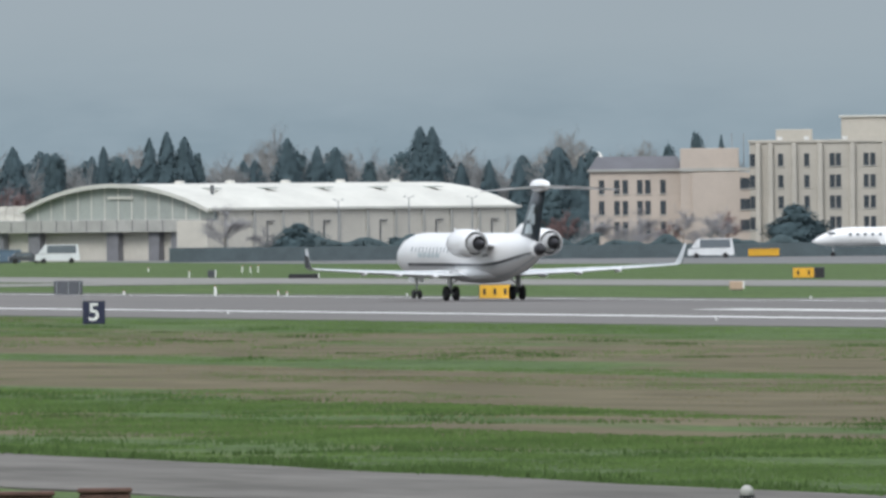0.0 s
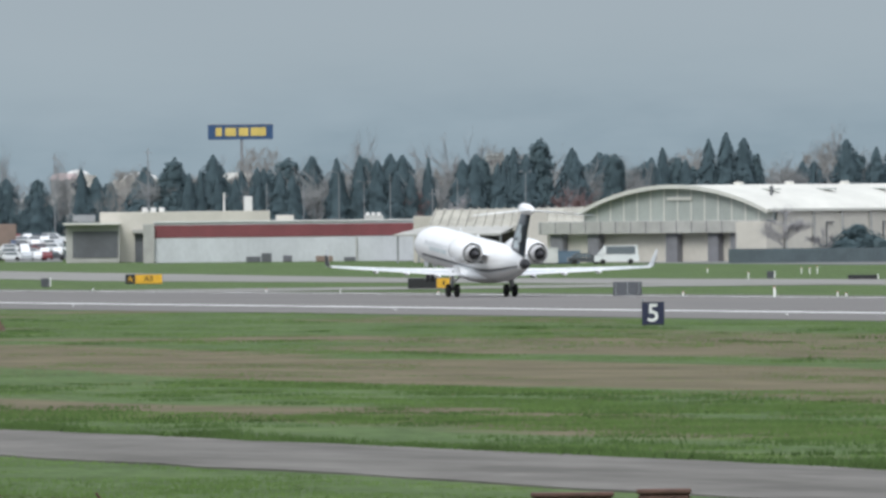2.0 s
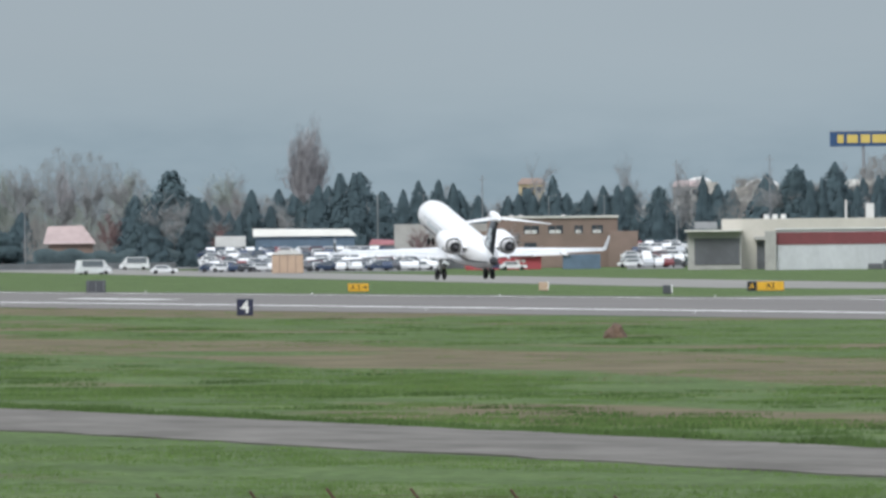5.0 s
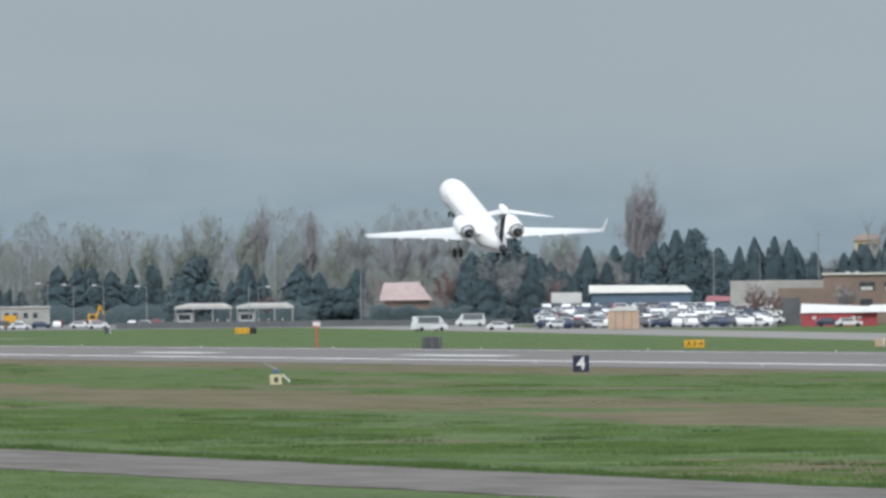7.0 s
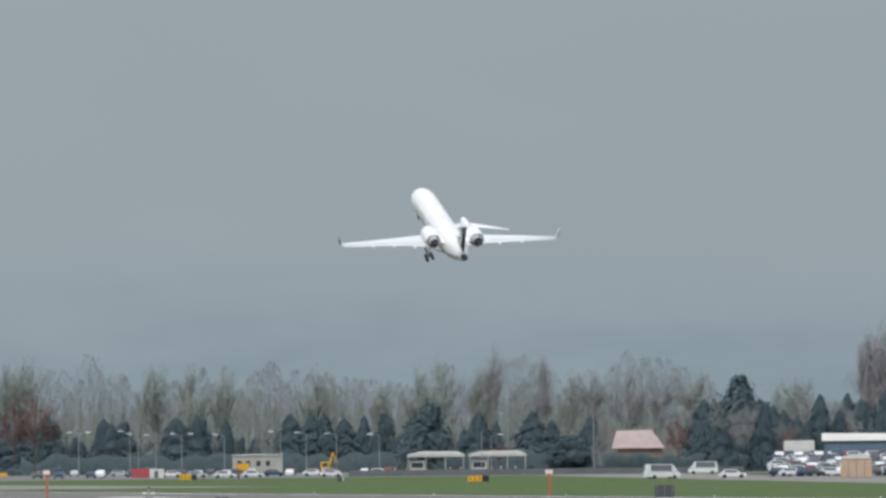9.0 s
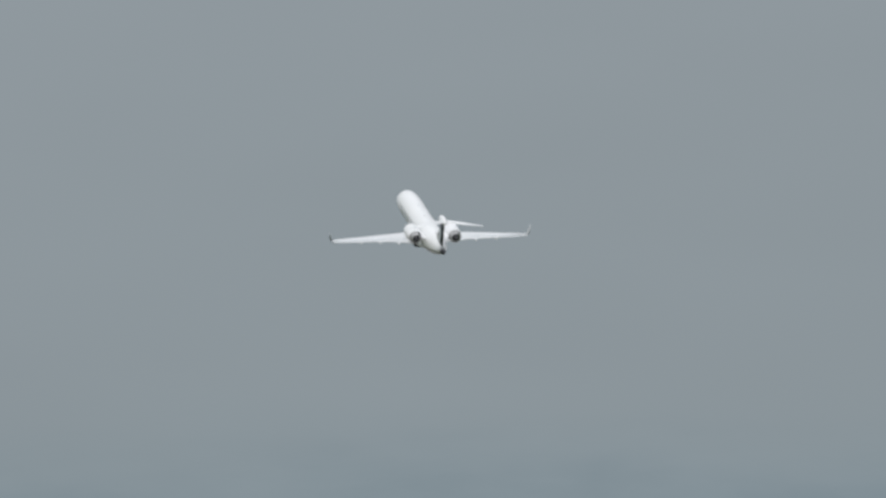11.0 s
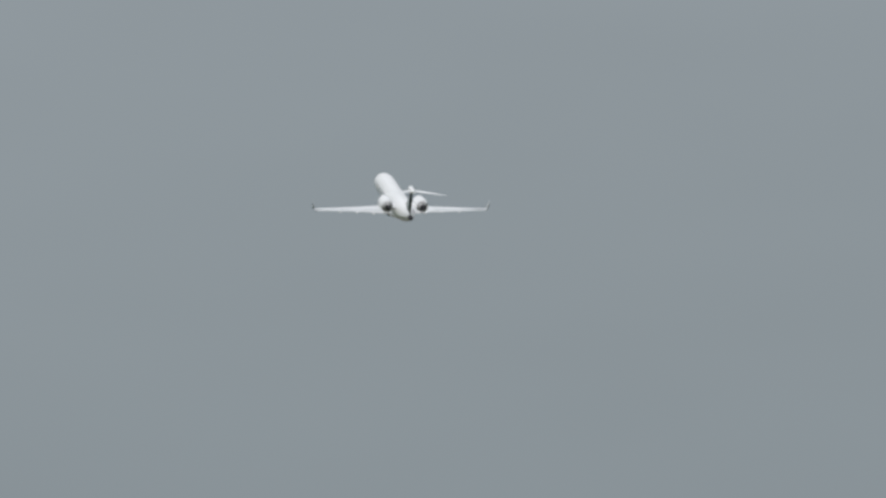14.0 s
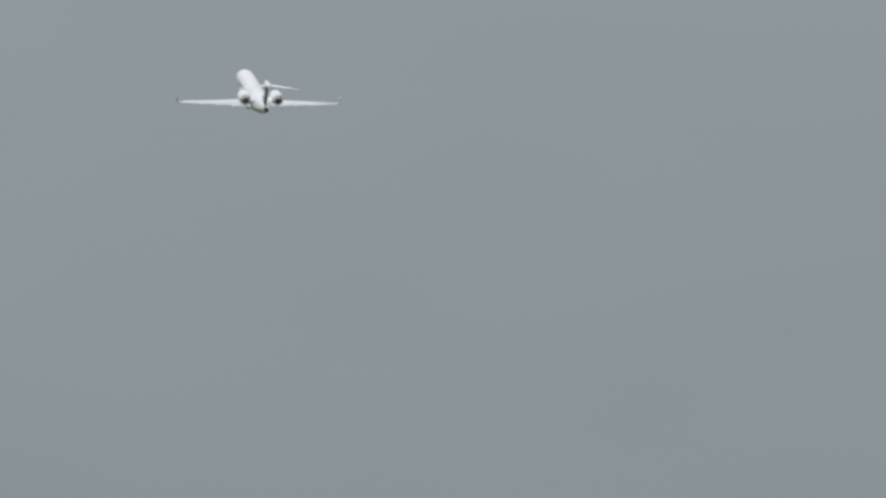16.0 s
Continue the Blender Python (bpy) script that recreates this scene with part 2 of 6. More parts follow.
def marking(x0, x1, y0, y1, label):
    """Paint on the crowned runway."""
    bm = bmesh.new()
    n = max(1, int((y1 - y0) / 40))
    rnd = random.Random(int(y0 + x0))
    rows = []
    for j in range(n + 1):
        y, d = y0 + (y1 - y0) * j / n, rnd.uniform(-0.06, 0.06)
        rows.append([bm.verts.new((x, y, runway_height(x) + 0.015)) for x in (x0 + d, (x0 + x1) / 2, x1 + d)])
    for a, c in zip(rows, rows[1:]):
        for i in range(2):
            bm.faces.new((a[i], a[i + 1], c[i + 1], c[i]))
    return tagged(part("runway_marking", bm, M_LINE), label, "runway marking", kind="structure")


marking(214.6, 216.2, 320, 4250, "worn white runway edge line")
marking(258.4, 259.9, 320, 4250, "worn white runway edge line")
for x, y0, y1 in ((229.0, 735, 820), (229.0, 1370, 1425), (229.0, 1540, 1590), (229.0, 1740, 1800), (232.0, 2030, 2110), (232, 2420, 2520), (258, 1900, 2000)):
    marking(x - 1.5, x + 1.5, y0, y1, "broad white touchdown bar on the runway")

# tufts of grass, tall enough at this flat angle to hide the soil behind them
M_TUFT = material("grass_blades", (0.112, 0.176, 0.054), 0.8, vary=0.16, scale=6, fine=0.6, island=0.10, thin=0.1, other=(0.082, 0.134, 0.041))
M_DRY = material("dry_grass_blades", (0.165, 0.145, 0.082), 0.85, vary=0.12, scale=7, fine=0.5, island=0.15, thin=0.1)


def round_shade(me, normals):
    """Overrides the normals, so fine blades and leaves take light as one mass."""
    me.polygons.foreach_set("use_smooth", [True] * len(me.polygons))
    me.normals_split_custom_set_from_vertices(normals)


def grass(name, seed, spots, tall, wide, blades, mat, label):
    rnd = random.Random(seed)
    vs, fs, ns = [], [], []
    for x, y, s in spots:
        # normals set upwards, leaning a little to the camera, to even out the light
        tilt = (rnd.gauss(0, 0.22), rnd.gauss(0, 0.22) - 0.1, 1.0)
        for _ in range(blades):
            # every blade turns its front to the camera
            a, hgt = rnd.uniform(-0.9, 0.9), tall * s * rnd.uniform(0.35, 1.05)
            bx, by = x + rnd.gauss(0, wide), y + rnd.gauss(0, wide * 1.5)
            dx, dy = math.cos(a) * tall * 0.17, math.sin(a) * tall * 0.17
            lean = rnd.uniform(-0.7, 0.7) * hgt
            k = len(vs)
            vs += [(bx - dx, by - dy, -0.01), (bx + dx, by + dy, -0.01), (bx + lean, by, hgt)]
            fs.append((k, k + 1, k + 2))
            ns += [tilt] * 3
    me = bpy.data.meshes.new(name)
    me.from_pydata(vs, [], fs)
    me.materials.append(mat)
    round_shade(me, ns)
    return tagged(new(name, me), label, "grass", kind="stuff")


def field(seed, count, x0, x1, keep):
    """Scattered spots of the field within the sector that the camera sees."""
    rnd = random.Random(seed)
    out = []
    while len(out) < count:
        x, a = rnd.uniform(x0, x1), radians(rnd.uniform(6.0, 17.5))
        y = x / math.tan(a)
        if y > 2200:
            continue
        lush = noise.noise((x / 9.0, y / 40.0, seed)) + 0.5 * noise.noise((x / 3.0, y / 9.0, seed))
        worn = 0.6 if (142 < x < 186 and y < 700) or (180 < x < 206 and y > 1000) else 0.0
        if lush > keep and rnd.random() > worn:
            out.append((x, y, 0.6 + 1.1 * (lush - keep)))
    return out


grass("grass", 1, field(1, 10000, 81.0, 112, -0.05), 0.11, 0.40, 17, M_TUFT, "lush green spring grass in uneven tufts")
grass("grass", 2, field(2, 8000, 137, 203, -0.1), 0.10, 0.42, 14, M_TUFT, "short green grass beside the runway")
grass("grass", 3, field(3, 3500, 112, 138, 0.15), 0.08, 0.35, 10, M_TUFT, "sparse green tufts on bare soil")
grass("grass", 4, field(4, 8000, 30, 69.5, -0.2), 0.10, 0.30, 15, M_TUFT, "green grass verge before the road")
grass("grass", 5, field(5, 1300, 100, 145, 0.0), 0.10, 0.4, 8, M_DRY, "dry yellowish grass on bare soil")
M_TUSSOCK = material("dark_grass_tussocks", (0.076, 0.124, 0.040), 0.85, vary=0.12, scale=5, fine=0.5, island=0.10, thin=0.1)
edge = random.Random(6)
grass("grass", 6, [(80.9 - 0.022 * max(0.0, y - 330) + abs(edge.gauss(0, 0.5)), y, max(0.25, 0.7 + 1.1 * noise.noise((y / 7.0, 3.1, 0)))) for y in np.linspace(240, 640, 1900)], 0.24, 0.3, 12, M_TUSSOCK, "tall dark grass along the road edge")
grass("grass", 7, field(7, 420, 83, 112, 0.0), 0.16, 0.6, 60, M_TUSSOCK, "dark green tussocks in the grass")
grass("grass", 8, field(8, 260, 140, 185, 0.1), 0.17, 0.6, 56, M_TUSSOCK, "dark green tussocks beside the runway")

# ---- the aircraft: y forward, x to its right, standing on its main wheels at the origin ----
M_WHITE = material("glossy_white_aircraft_paint", (0.80, 0.80, 0.80), 0.35, vary=0.03, scale=3, fine=4, coat=0.25)
M_WING = material("pale_grey_wing_paint", (0.66, 0.67, 0.68), 0.4, vary=0.05, scale=2, fine=4)
# pale grey paint, darkened a step for the shade under the hull
M_BELLY = material("grey_paint_with_belly_shade", (0.40, 0.48, 0.51), 0.4, vary=0.06, scale=2, fine=5)
# winglet shade is put into this grey, close to the sky's tone
M_TIP = material("shade_greyed_winglet_paint", (0.43, 0.45, 0.46), 0.4, vary=0.06, scale=1, fine=5)
M_NAVY = material("dark_navy_tail_paint", (0.018, 0.03, 0.042), 0.35, vary=0.1, scale=1.5, fine=5, coat=0.2)
M_EMBLEM = material("pale_emblem_paint", (0.50, 0.56, 0.58), 0.4, vary=0.15, scale=0.6, fine=6)
M_METAL = material("bare_engine_metal", (0.50, 0.50, 0.50), 0.4, metal=0.35, vary=0.12, scale=0.6, fine=8)
M_DARKMETAL = material("dark_jet_metal", (0.05, 0.05, 0.055), 0.55, metal=0.6, vary=0.2, scale=0.4, fine=8)
M_TYRE = material("black_tyre_rubber", (0.022, 0.022, 0.024), 0.85, vary=0.15, scale=0.3, fine=12)
M_STRUT = material("grey_gear_leg_paint", (0.42, 0.43, 0.44), 0.4, metal=0.3, vary=0.1, scale=0.3, fine=10)
# pane colour is pale: the sky's reflection is put into it
M_PORT = material("cabin_pane_with_painted_sky", (0.42, 0.44, 0.46), 0.15, vary=0.05, scale=0.3)
M_CABIN = material("cabin_glass", (0.16, 0.18, 0.20), 0.08, vary=0.05, scale=0.3)

HULL = [(17.4, .03, 2.33), (17.28, .22, 2.35), (17.0, .45, 2.39), (16.5, .74, 2.46), (15.8, 1.0, 2.55), (14.8, 1.2, 2.63), (13.6, 1.31, 2.68), (12.3, 1.345, 2.7),
        (8, 1.345, 2.7), (4, 1.345, 2.7), (0, 1.345, 2.7), (-4, 1.345, 2.7), (-6, 1.29, 2.75), (-7.5, 1.17, 2.83), (-9, .97, 2.93), (-10.4, .72, 3.02), (-11.4, .52, 3.07), (-12.1, .37, 3.08)]


def hull_at(y):
    for (a, ra, za), (b, rb, zb) in zip(HULL, HULL[1:]):
        if b <= y <= a:
            s = (a - y) / (a - b)
            return ra + (rb - ra) * s, za + (zb - za) * s
    return HULL[-1][1:]


def hull_band(y0, y1, a0, a1, proud, n=40):
    """A patch of skin that follows the hull, between two angles above the horizontal."""
    rows = []
    for j in range(n + 1):
        y = y0 + (y1 - y0) * j / n
        r, z = hull_at(y)
        rows.append([((r + proud) * math.cos(radians(a0 + (a1 - a0) * i / 3)), y, z + (r + proud) * math.sin(radians(a0 + (a1 - a0) * i / 3))) for i in range(4)])
    return loft(rows, close=False, cap=False)


def section(chord, thick, lead, x, z, lean=0.0):
    """A wing section: points round an aerofoil whose nose is at y = lead."""
    pts = []
    for s, up in ((0, 0), (.03, .42), (.12, .8), (.3, 1), (.55, .78), (.8, .36), (1, .03), (1, -.03), (.8, -.16), (.5, -.4), (.25, -.5), (.08, -.4), (.02, -.25)):
        o = up * thick * 0.6
        pts.append((x - o * math.sin(lean), lead - s * chord, z + o * math.cos(lean)))
    return pts


def wheel(parent, x, y, z, r, w):
    prof = [(r * .55, -.5), (r * .9, -.5), (r, -.28), (r, .28), (r * .9, .5), (r * .55, .5)]
    n = 24
    bm = loft([[(x + o * w, y + rr * math.cos(i * math.tau / n), z + rr * math.sin(i * math.tau / n)) for i in range(n)] for rr, o in prof])
    t = part("tyre", bm, M_TYRE, parent, smooth=True)
    bm = loft([[(x + o * w, y + rr * math.cos(i * math.tau / n), z + rr * math.sin(i * math.tau / n)) for i in range(n)] for rr, o in ((r * .2, -.46), (r * .5, -.42), (r * .5, .42), (r * .2, .46))])
    part("hub", bm, M_STRUT, t, smooth=True)


def aircraft():
    body = empty("regional_jet", pose(0, 0, 0), "white twin-engine regional jet with dark tail taking off", "airplane")
    hull = part("fuselage", loft([ring_y(y, r, 0, z, 32) for y, r, z in HULL]), M_WHITE, body, "white fuselage", smooth=True)
    part("tail_cone", loft([ring_y(y, r, 0, z, 20) for y, r, z in ((-12.1, .375, 3.08), (-12.6, .27, 3.08), (-12.9, .15, 3.07), (-13.0, .05, 3.07))]), M_DARKMETAL, body, "dark tail cone", smooth=True)
    for sgn in (-1, 1):
        a = (180 + 21, 180 + 29) if sgn < 0 else (-21, -29)
        part("cheat_line", hull_band(12.5, -11.8, a[0], a[1], 0.012), M_NAVY, hull, "dark stripe low on the fuselage", smooth=True)
    part("belly", hull_band(13.0, -11.6, -146, -34, 0.008), M_BELLY, hull, "pale grey belly with shade in its colour", smooth=True)
    rows = []
    for y, w, d in ((5.6, .5, .1), (4.4, 1.1, .35), (2.5, 1.45, .5), (0, 1.5, .55), (-2, 1.4, .5), (-3.6, .9, .3), (-4.6, .4, .05)):
        rows.append([(w * math.cos(i * math.tau / 20), y, 1.55 + (d if math.sin(i * math.tau / 20) < 0 else .5) * math.sin(i * math.tau / 20)) for i in range(20)])
    part("wing_fairing", loft(rows), M_WHITE, body, "smooth white fairing under the wings", smooth=True)
    # cabin windows, doors and cockpit panes
    pane = bmesh.new()
    box(pane, -.012, .012, -.12, .12, -.17, .17, 0.01)
    pane_mesh = bpy.data.meshes.new("window")
    pane.to_mesh(pane_mesh)
    pane.free()
    pane_mesh.materials.append(M_PORT)
    for sgn in (-1, 1):
        for k in range(19):
            y = 11.2 - k * 0.79
            ang = radians(14)
            shared("window", pane_mesh, hull, pose(sgn * 1.35 * math.cos(ang), y, 2.7 + 1.35 * math.sin(ang), 0, -sgn * 14, 0))
        a = (152, 128) if sgn < 0 else (28, 52)
        part("cockpit_pane", hull_band(16.3, 15.4, a[0], a[1], 0.015, 6), M_CABIN, hull, smooth=True)
        a = (200, 142) if sgn < 0 else (-20, 38)
        for ya, yb in ((13.75, 13.69), (12.85, 12.79)):
            part("door_seam", hull_band(ya, yb, a[0], a[1], 0.006, 2), M_BELLY, hull)
    # lettering along the forward side, as plain bars
    for y0, y1 in ((9.8, 8.9), (8.7, 8.0), (7.8, 7.0), (6.8, 6.2), (6.0, 5.1)):
        part("lettering_bar", hull_band(y0, y1, 180 + 6, 180 - 6, 0.009, 4), M_EMBLEM, hull, "pale grey lettering bar")
    part("registration_bar", hull_band(-4.4, -5.5, 183, 178, 0.009, 4), M_NAVY, hull, "small dark registration bar")
    moving = {"wing": [], "gear": []}
    for sgn in (-1, 1):
        wing = part("wing", loft([section(c, t, le, sgn * (x - 1.0), z - 1.5) for x, c, t, le, z in ((.9, 5.5, .66, 4.15, 1.47), (2.6, 4.5, .52, 3.15, 1.52), (4.6, 3.25, .38, 2.1, 1.62), (8.0, 2.25, .24, .27, 1.83), (11.3, 1.35, .14, -1.5, 2.05))]),
                    M_WING, body, "long pale swept wing", smooth=True)
        wing.location = (sgn * 1.0, 0, 1.5)
        moving["wing"].append((wing, sgn))
        tip = part("winglet", loft([section(c, t, le, sgn * (x - 1.0), z - 1.5, sgn * ln) for x, c, t, le, z, ln in ((11.3, 1.35, .14, -1.5, 2.05, 0), (11.45, 1.25, .12, -1.6, 2.12, .6), (11.56, 1.05, .1, -1.85, 2.4, 1.2), (11.75, .5, .05, -2.6, 3.3, 1.3))]), M_TIP, wing, "upswept winglet greyed for shade", smooth=True)
        part("winglet_panel", loft([[(sgn * (x + .075 - 1.0), y, z - 1.5) for x, y, z in row] for row in (((11.50, -1.75, 2.16), (11.57, -1.95, 2.5), (11.66, -2.25, 2.9)), ((11.50, -2.8, 2.16), (11.57, -2.85, 2.5), (11.66, -2.95, 2.9)))], close=False, cap=False), M_NAVY, tip, "dark panel on the winglet")
        for x, y0, ln in ((3.4, 0.0, 2.0), (5.6, -.2, 1.7), (7.9, -.9, 1.4)):
            z = 1.40 + (x - 2) * .055
            part("flap_fairing", loft([ring_y(y0 - s * ln, r, sgn * (x - 1.0), z - 1.5, 10) for s, r in ((0, .03), (.25, .13), (.6, .13), (.85, .08), (1, .02))]), M_WHITE, wing, smooth=True)
        # hinge lines of the flaps and the aileron
        for (xa, ya, za), (xb, yb, zb) in (((2.4, -.3, 1.72), (4.5, -.42, 1.78)), ((4.7, -.45, 1.79), (8.0, -1.4, 1.95)), ((8.2, -1.45, 1.96), (10.9, -2.4, 2.1))):
            part("flap_gap", rod((sgn * (xa - 1), ya, za - 1.5), (sgn * (xb - 1), yb, zb - 1.5), .02, .02, 5), M_BELLY, wing)
        # engine
        X, Z = sgn * 2.31, 3.44
        eng = part("engine_nacelle", loft([ring_y(y, r, X, Z, 32) for y, r in ((-3.0, .60), (-2.72, .66), (-2.66, .72), (-2.8, .79), (-3.4, .86), (-4.4, .87), (-5.5, .83), (-6.5, .745), (-6.55, .70), (-6.0, .68))], cap=False), M_WHITE, body, "white engine nacelle", smooth=True)
        part("intake_lip", loft([ring_y(y, r, X, Z, 32) for y, r in ((-2.75, .665), (-2.62, .70), (-2.64, .74), (-2.85, .81))], cap=False), M_METAL, eng, "polished metal intake lip", smooth=True)
        part("fan", loft([ring_y(y, r, X, Z, 24) for y, r in ((-3.25, .64), (-3.2, .2), (-2.95, .05))]), M_DARKMETAL, eng, "dark fan", smooth=True)
        part("fan_duct", loft([ring_y(y, r, X, Z, 32) for y, r in ((-6.0, .68), (-5.6, .64), (-5.5, .40))], cap=False), M_DARKMETAL, eng, "dark inside of the fan duct", smooth=True)
        part("core_cowl", loft([ring_y(y, r, X, Z, 28) for y, r in ((-5.4, .54), (-6.4, .59), (-7.25, .50), (-7.27, .44), (-6.9, .42))], cap=False), M_METAL, eng, "bare metal core cowl", smooth=True)
        part("exhaust_plug", loft([ring_y(y, r, X, Z, 24) for y, r in ((-6.9, .43), (-6.95, .33), (-7.5, .24), (-7.95, .05))]), M_DARKMETAL, eng, "dark exhaust cone", smooth=True)
        part("pylon", loft([section(3.2, .22, -3.4, sgn * x, z, 0) for x, z in ((1.0, 3.22), (1.58, 3.37))]), M_WHITE, body, "white engine pylon", smooth=True)
        # main gear, hung from a hinge in the wing root
        gear = part("main_gear", rod((0, 0, 0.3), (0, 0, -1.08), .10, .075, 12), M_STRUT, body, "main landing gear with twin wheels", smooth=True)
        gear.location = (sgn * 2.06, 0, 1.5)
        part("axle", rod((-.36, 0, -1.06), (.36, 0, -1.06), .06, .06, 10), M_STRUT, gear)
        part("side_brace", rod((0, 0, -.55), (-sgn * .75, 0, .05), .045, .045, 8), M_STRUT, gear)
        part("gear_door", boxed(sgn * .10, sgn * .14, -.32, .32, -.75, .05, .01), M_WHITE, gear, "white gear door")
        for o in (-.3, .3):
            wheel(gear, o, 0, -1.06, .44, .27)
        moving["gear"].append((gear, sgn))
    # nose gear
    nose = part("nose_gear", rod((0, 0, .05), (0, 0, -1.2), .075, .05, 12), M_STRUT, body, "nose landing gear with small twin wheels", smooth=True)
    nose.location = (0, 15.0, 1.48)
    for o in (-.19, .19):
        wheel(nose, o, 0, -1.2, .28, .17)
    for o in (-.3, .3):
        part("gear_door", boxed(o - .015, o + .015, -.6, .6, -.45, .1, .008), M_WHITE, nose, "white gear door")
    # fin and T-tail
    fin = part("fin", loft([[(o * w, le - s * c, z) for s, o in ((0, 0), (.08, .5), (.3, 1), (.65, .8), (1, .06), (1, -.06), (.65, -.8), (.3, -1), (.08, -.5))] for z, le, c, w in ((3.3, -6.9, 5.0, .17), (3.95, -8.1, 4.1, .17), (5.4, -9.6, 3.2, .14), (6.75, -11.1, 2.5, .11))]), M_NAVY, body, "dark navy swept fin", smooth=True)
    part("dorsal_fillet", loft([[(o * w, le - s * c, z) for s, o in ((0, 0), (.3, 1), (1, .7), (1, -.7), (.3, -1))] for z, le, c, w in ((3.6, -4.6, 4.4, .12), (4.15, -6.6, 2.6, .1), (4.6, -8.2, 1.2, .08))]), M_WHITE, body, "white dorsal fillet", smooth=True)
    for sgn in (-1, 1):
        # plain pale shapes stand for the painted emblem
        for rows in (((4.0, .9, 1.7, 2.6), (4.35, .7, 1.5, 2.1), (4.6, .8, 1.3, 1.7)), ((4.55, 1.6, 2.1, 2.5), (4.9, 1.2, 1.8, 2.2), (5.2, 1.4, 1.7, 1.9)), ((4.8, .5, .8, 1.1), (5.3, .5, 1.0, 1.6), (5.75, .7, 1.1, 1.5))):
            part("tail_emblem", loft([[(sgn * (.19 - (z - 4) * .016), -8.6 - (z - 3.9) * .99 - o, z) for o in (w0, w1, w2)] for z, w0, w1, w2 in rows], close=False, cap=False), M_EMBLEM, fin, "plain pale emblem on the fin", smooth=True)
        part("rudder_gap", rod((sgn * .09, -11.3, 4.1), (sgn * .075, -12.8, 6.6), .012, .012, 5), M_DARKMETAL, fin)
    part("tail_bullet", loft([ring_y(y, r, 0, 6.85, 18, r * 1.1) for y, r in ((-10.4, .03), (-10.7, .18), (-11.4, .32), (-12.6, .36), (-13.6, .27), (-14.4, .04))]), M_WHITE, body, "white bullet fairing on the fin", smooth=True)
    TRIM = 0.07  # the leading edge is set down for take-off
    for sgn in (-1, 1):
        tp = part("tailplane", loft([[(px, py, pz - TRIM * (py + 12.9)) for px, py, pz in section(c, t, le, sgn * x, z)] for x, c, t, le, z in ((.05, 2.4, .15, -11.5, 6.80), (2.2, 1.75, .09, -12.8, 6.63), (4.27, 1.0, .05, -14.05, 6.43))]), M_WHITE, body, "white tailplane", smooth=True)
        part("elevator_gap", rod((sgn * .3, -13.2, 6.85), (sgn * 4.1, -14.75, 6.60), .012, .012, 5), M_BELLY, tp)
    part("antenna", boxed(-.02, .02, 6.0, 6.4, 4.03, 4.3, .008), M_WHITE, body)
    part("antenna", boxed(-.02, .02, 1.0, 1.4, 4.03, 4.25, .008), M_WHITE, body)
    return body, moving, nose


JET, JET_MOVING, JET_NOSE_GEAR = aircraft()
FLIGHT = [  # seconds, x, y, z, pitch, bank, heading
        (0, 247.07, 936.40, 0.25, 0.18, -0.17, 1.08), (0.5, 247.25, 974.11, 0.22, 0.87, 0.11, 1.12), (1, 247.35, 1012.16, 0.21, 1.84, 0.25, 1.11),
        (1.5, 247.38, 1050.67, 0.25, 2.94, 0.50, 1.09), (2, 247.38, 1089.65, 0.23, 3.88, 0.58, 1.07), (2.5, 247.41, 1129.05, 0.27, 5.29, 0.56, 1.07),
        (3, 247.38, 1169.07, 0.57, 6.50, 0.40, 1.05), (3.5, 247.39, 1209.46, 0.64, 7.23, 0.55, 0.98), (4, 247.45, 1250.20, 0.87, 8.05, 0.70, 0.82),
        (4.5, 247.56, 1291.21, 1.37, 8.77, 0.42, 0.70), (5, 247.72, 1332.48, 2.27, 9.44, -0.09, 0.63), (7.5, 249.45, 1549.74, 12.72, 13.70, -0.95, 1.05),
        (8, 249.65, 1593.41, 16.45, 14.26, -1.15, 1.12), (8.5, 249.80, 1637.10, 20.63, 14.71, -1.36, 1.19), (9, 249.85, 1680.85, 25.37, 15.02, -1.61, 1.26),
        (9.5, 249.81, 1724.66, 30.54, 15.21, -1.88, 1.29), (10, 249.81, 1768.36, 35.97, 15.41, -2.03, 1.32), (12.5, 248.96, 1985.90, 62.87, 14.17, -0.67, 1.33),
        (13, 248.73, 2029.18, 68.14, 13.82, -0.36, 1.22), (13.5, 248.48, 2072.45, 73.47, 13.48, -0.06, 1.12), (14, 248.20, 2115.71, 78.87, 13.26, 0.27, 1.03),
        (14.5, 247.90, 2158.98, 84.32, 13.15, 0.58, 0.94), (15, 247.58, 2202.25, 89.79, 13.25, 0.81, 0.81), (15.5, 247.22, 2245.55, 95.26, 13.36, 0.91, 0.66),
        (16, 246.85, 2288.85, 100.76, 13.37, 0.96, 0.49)]


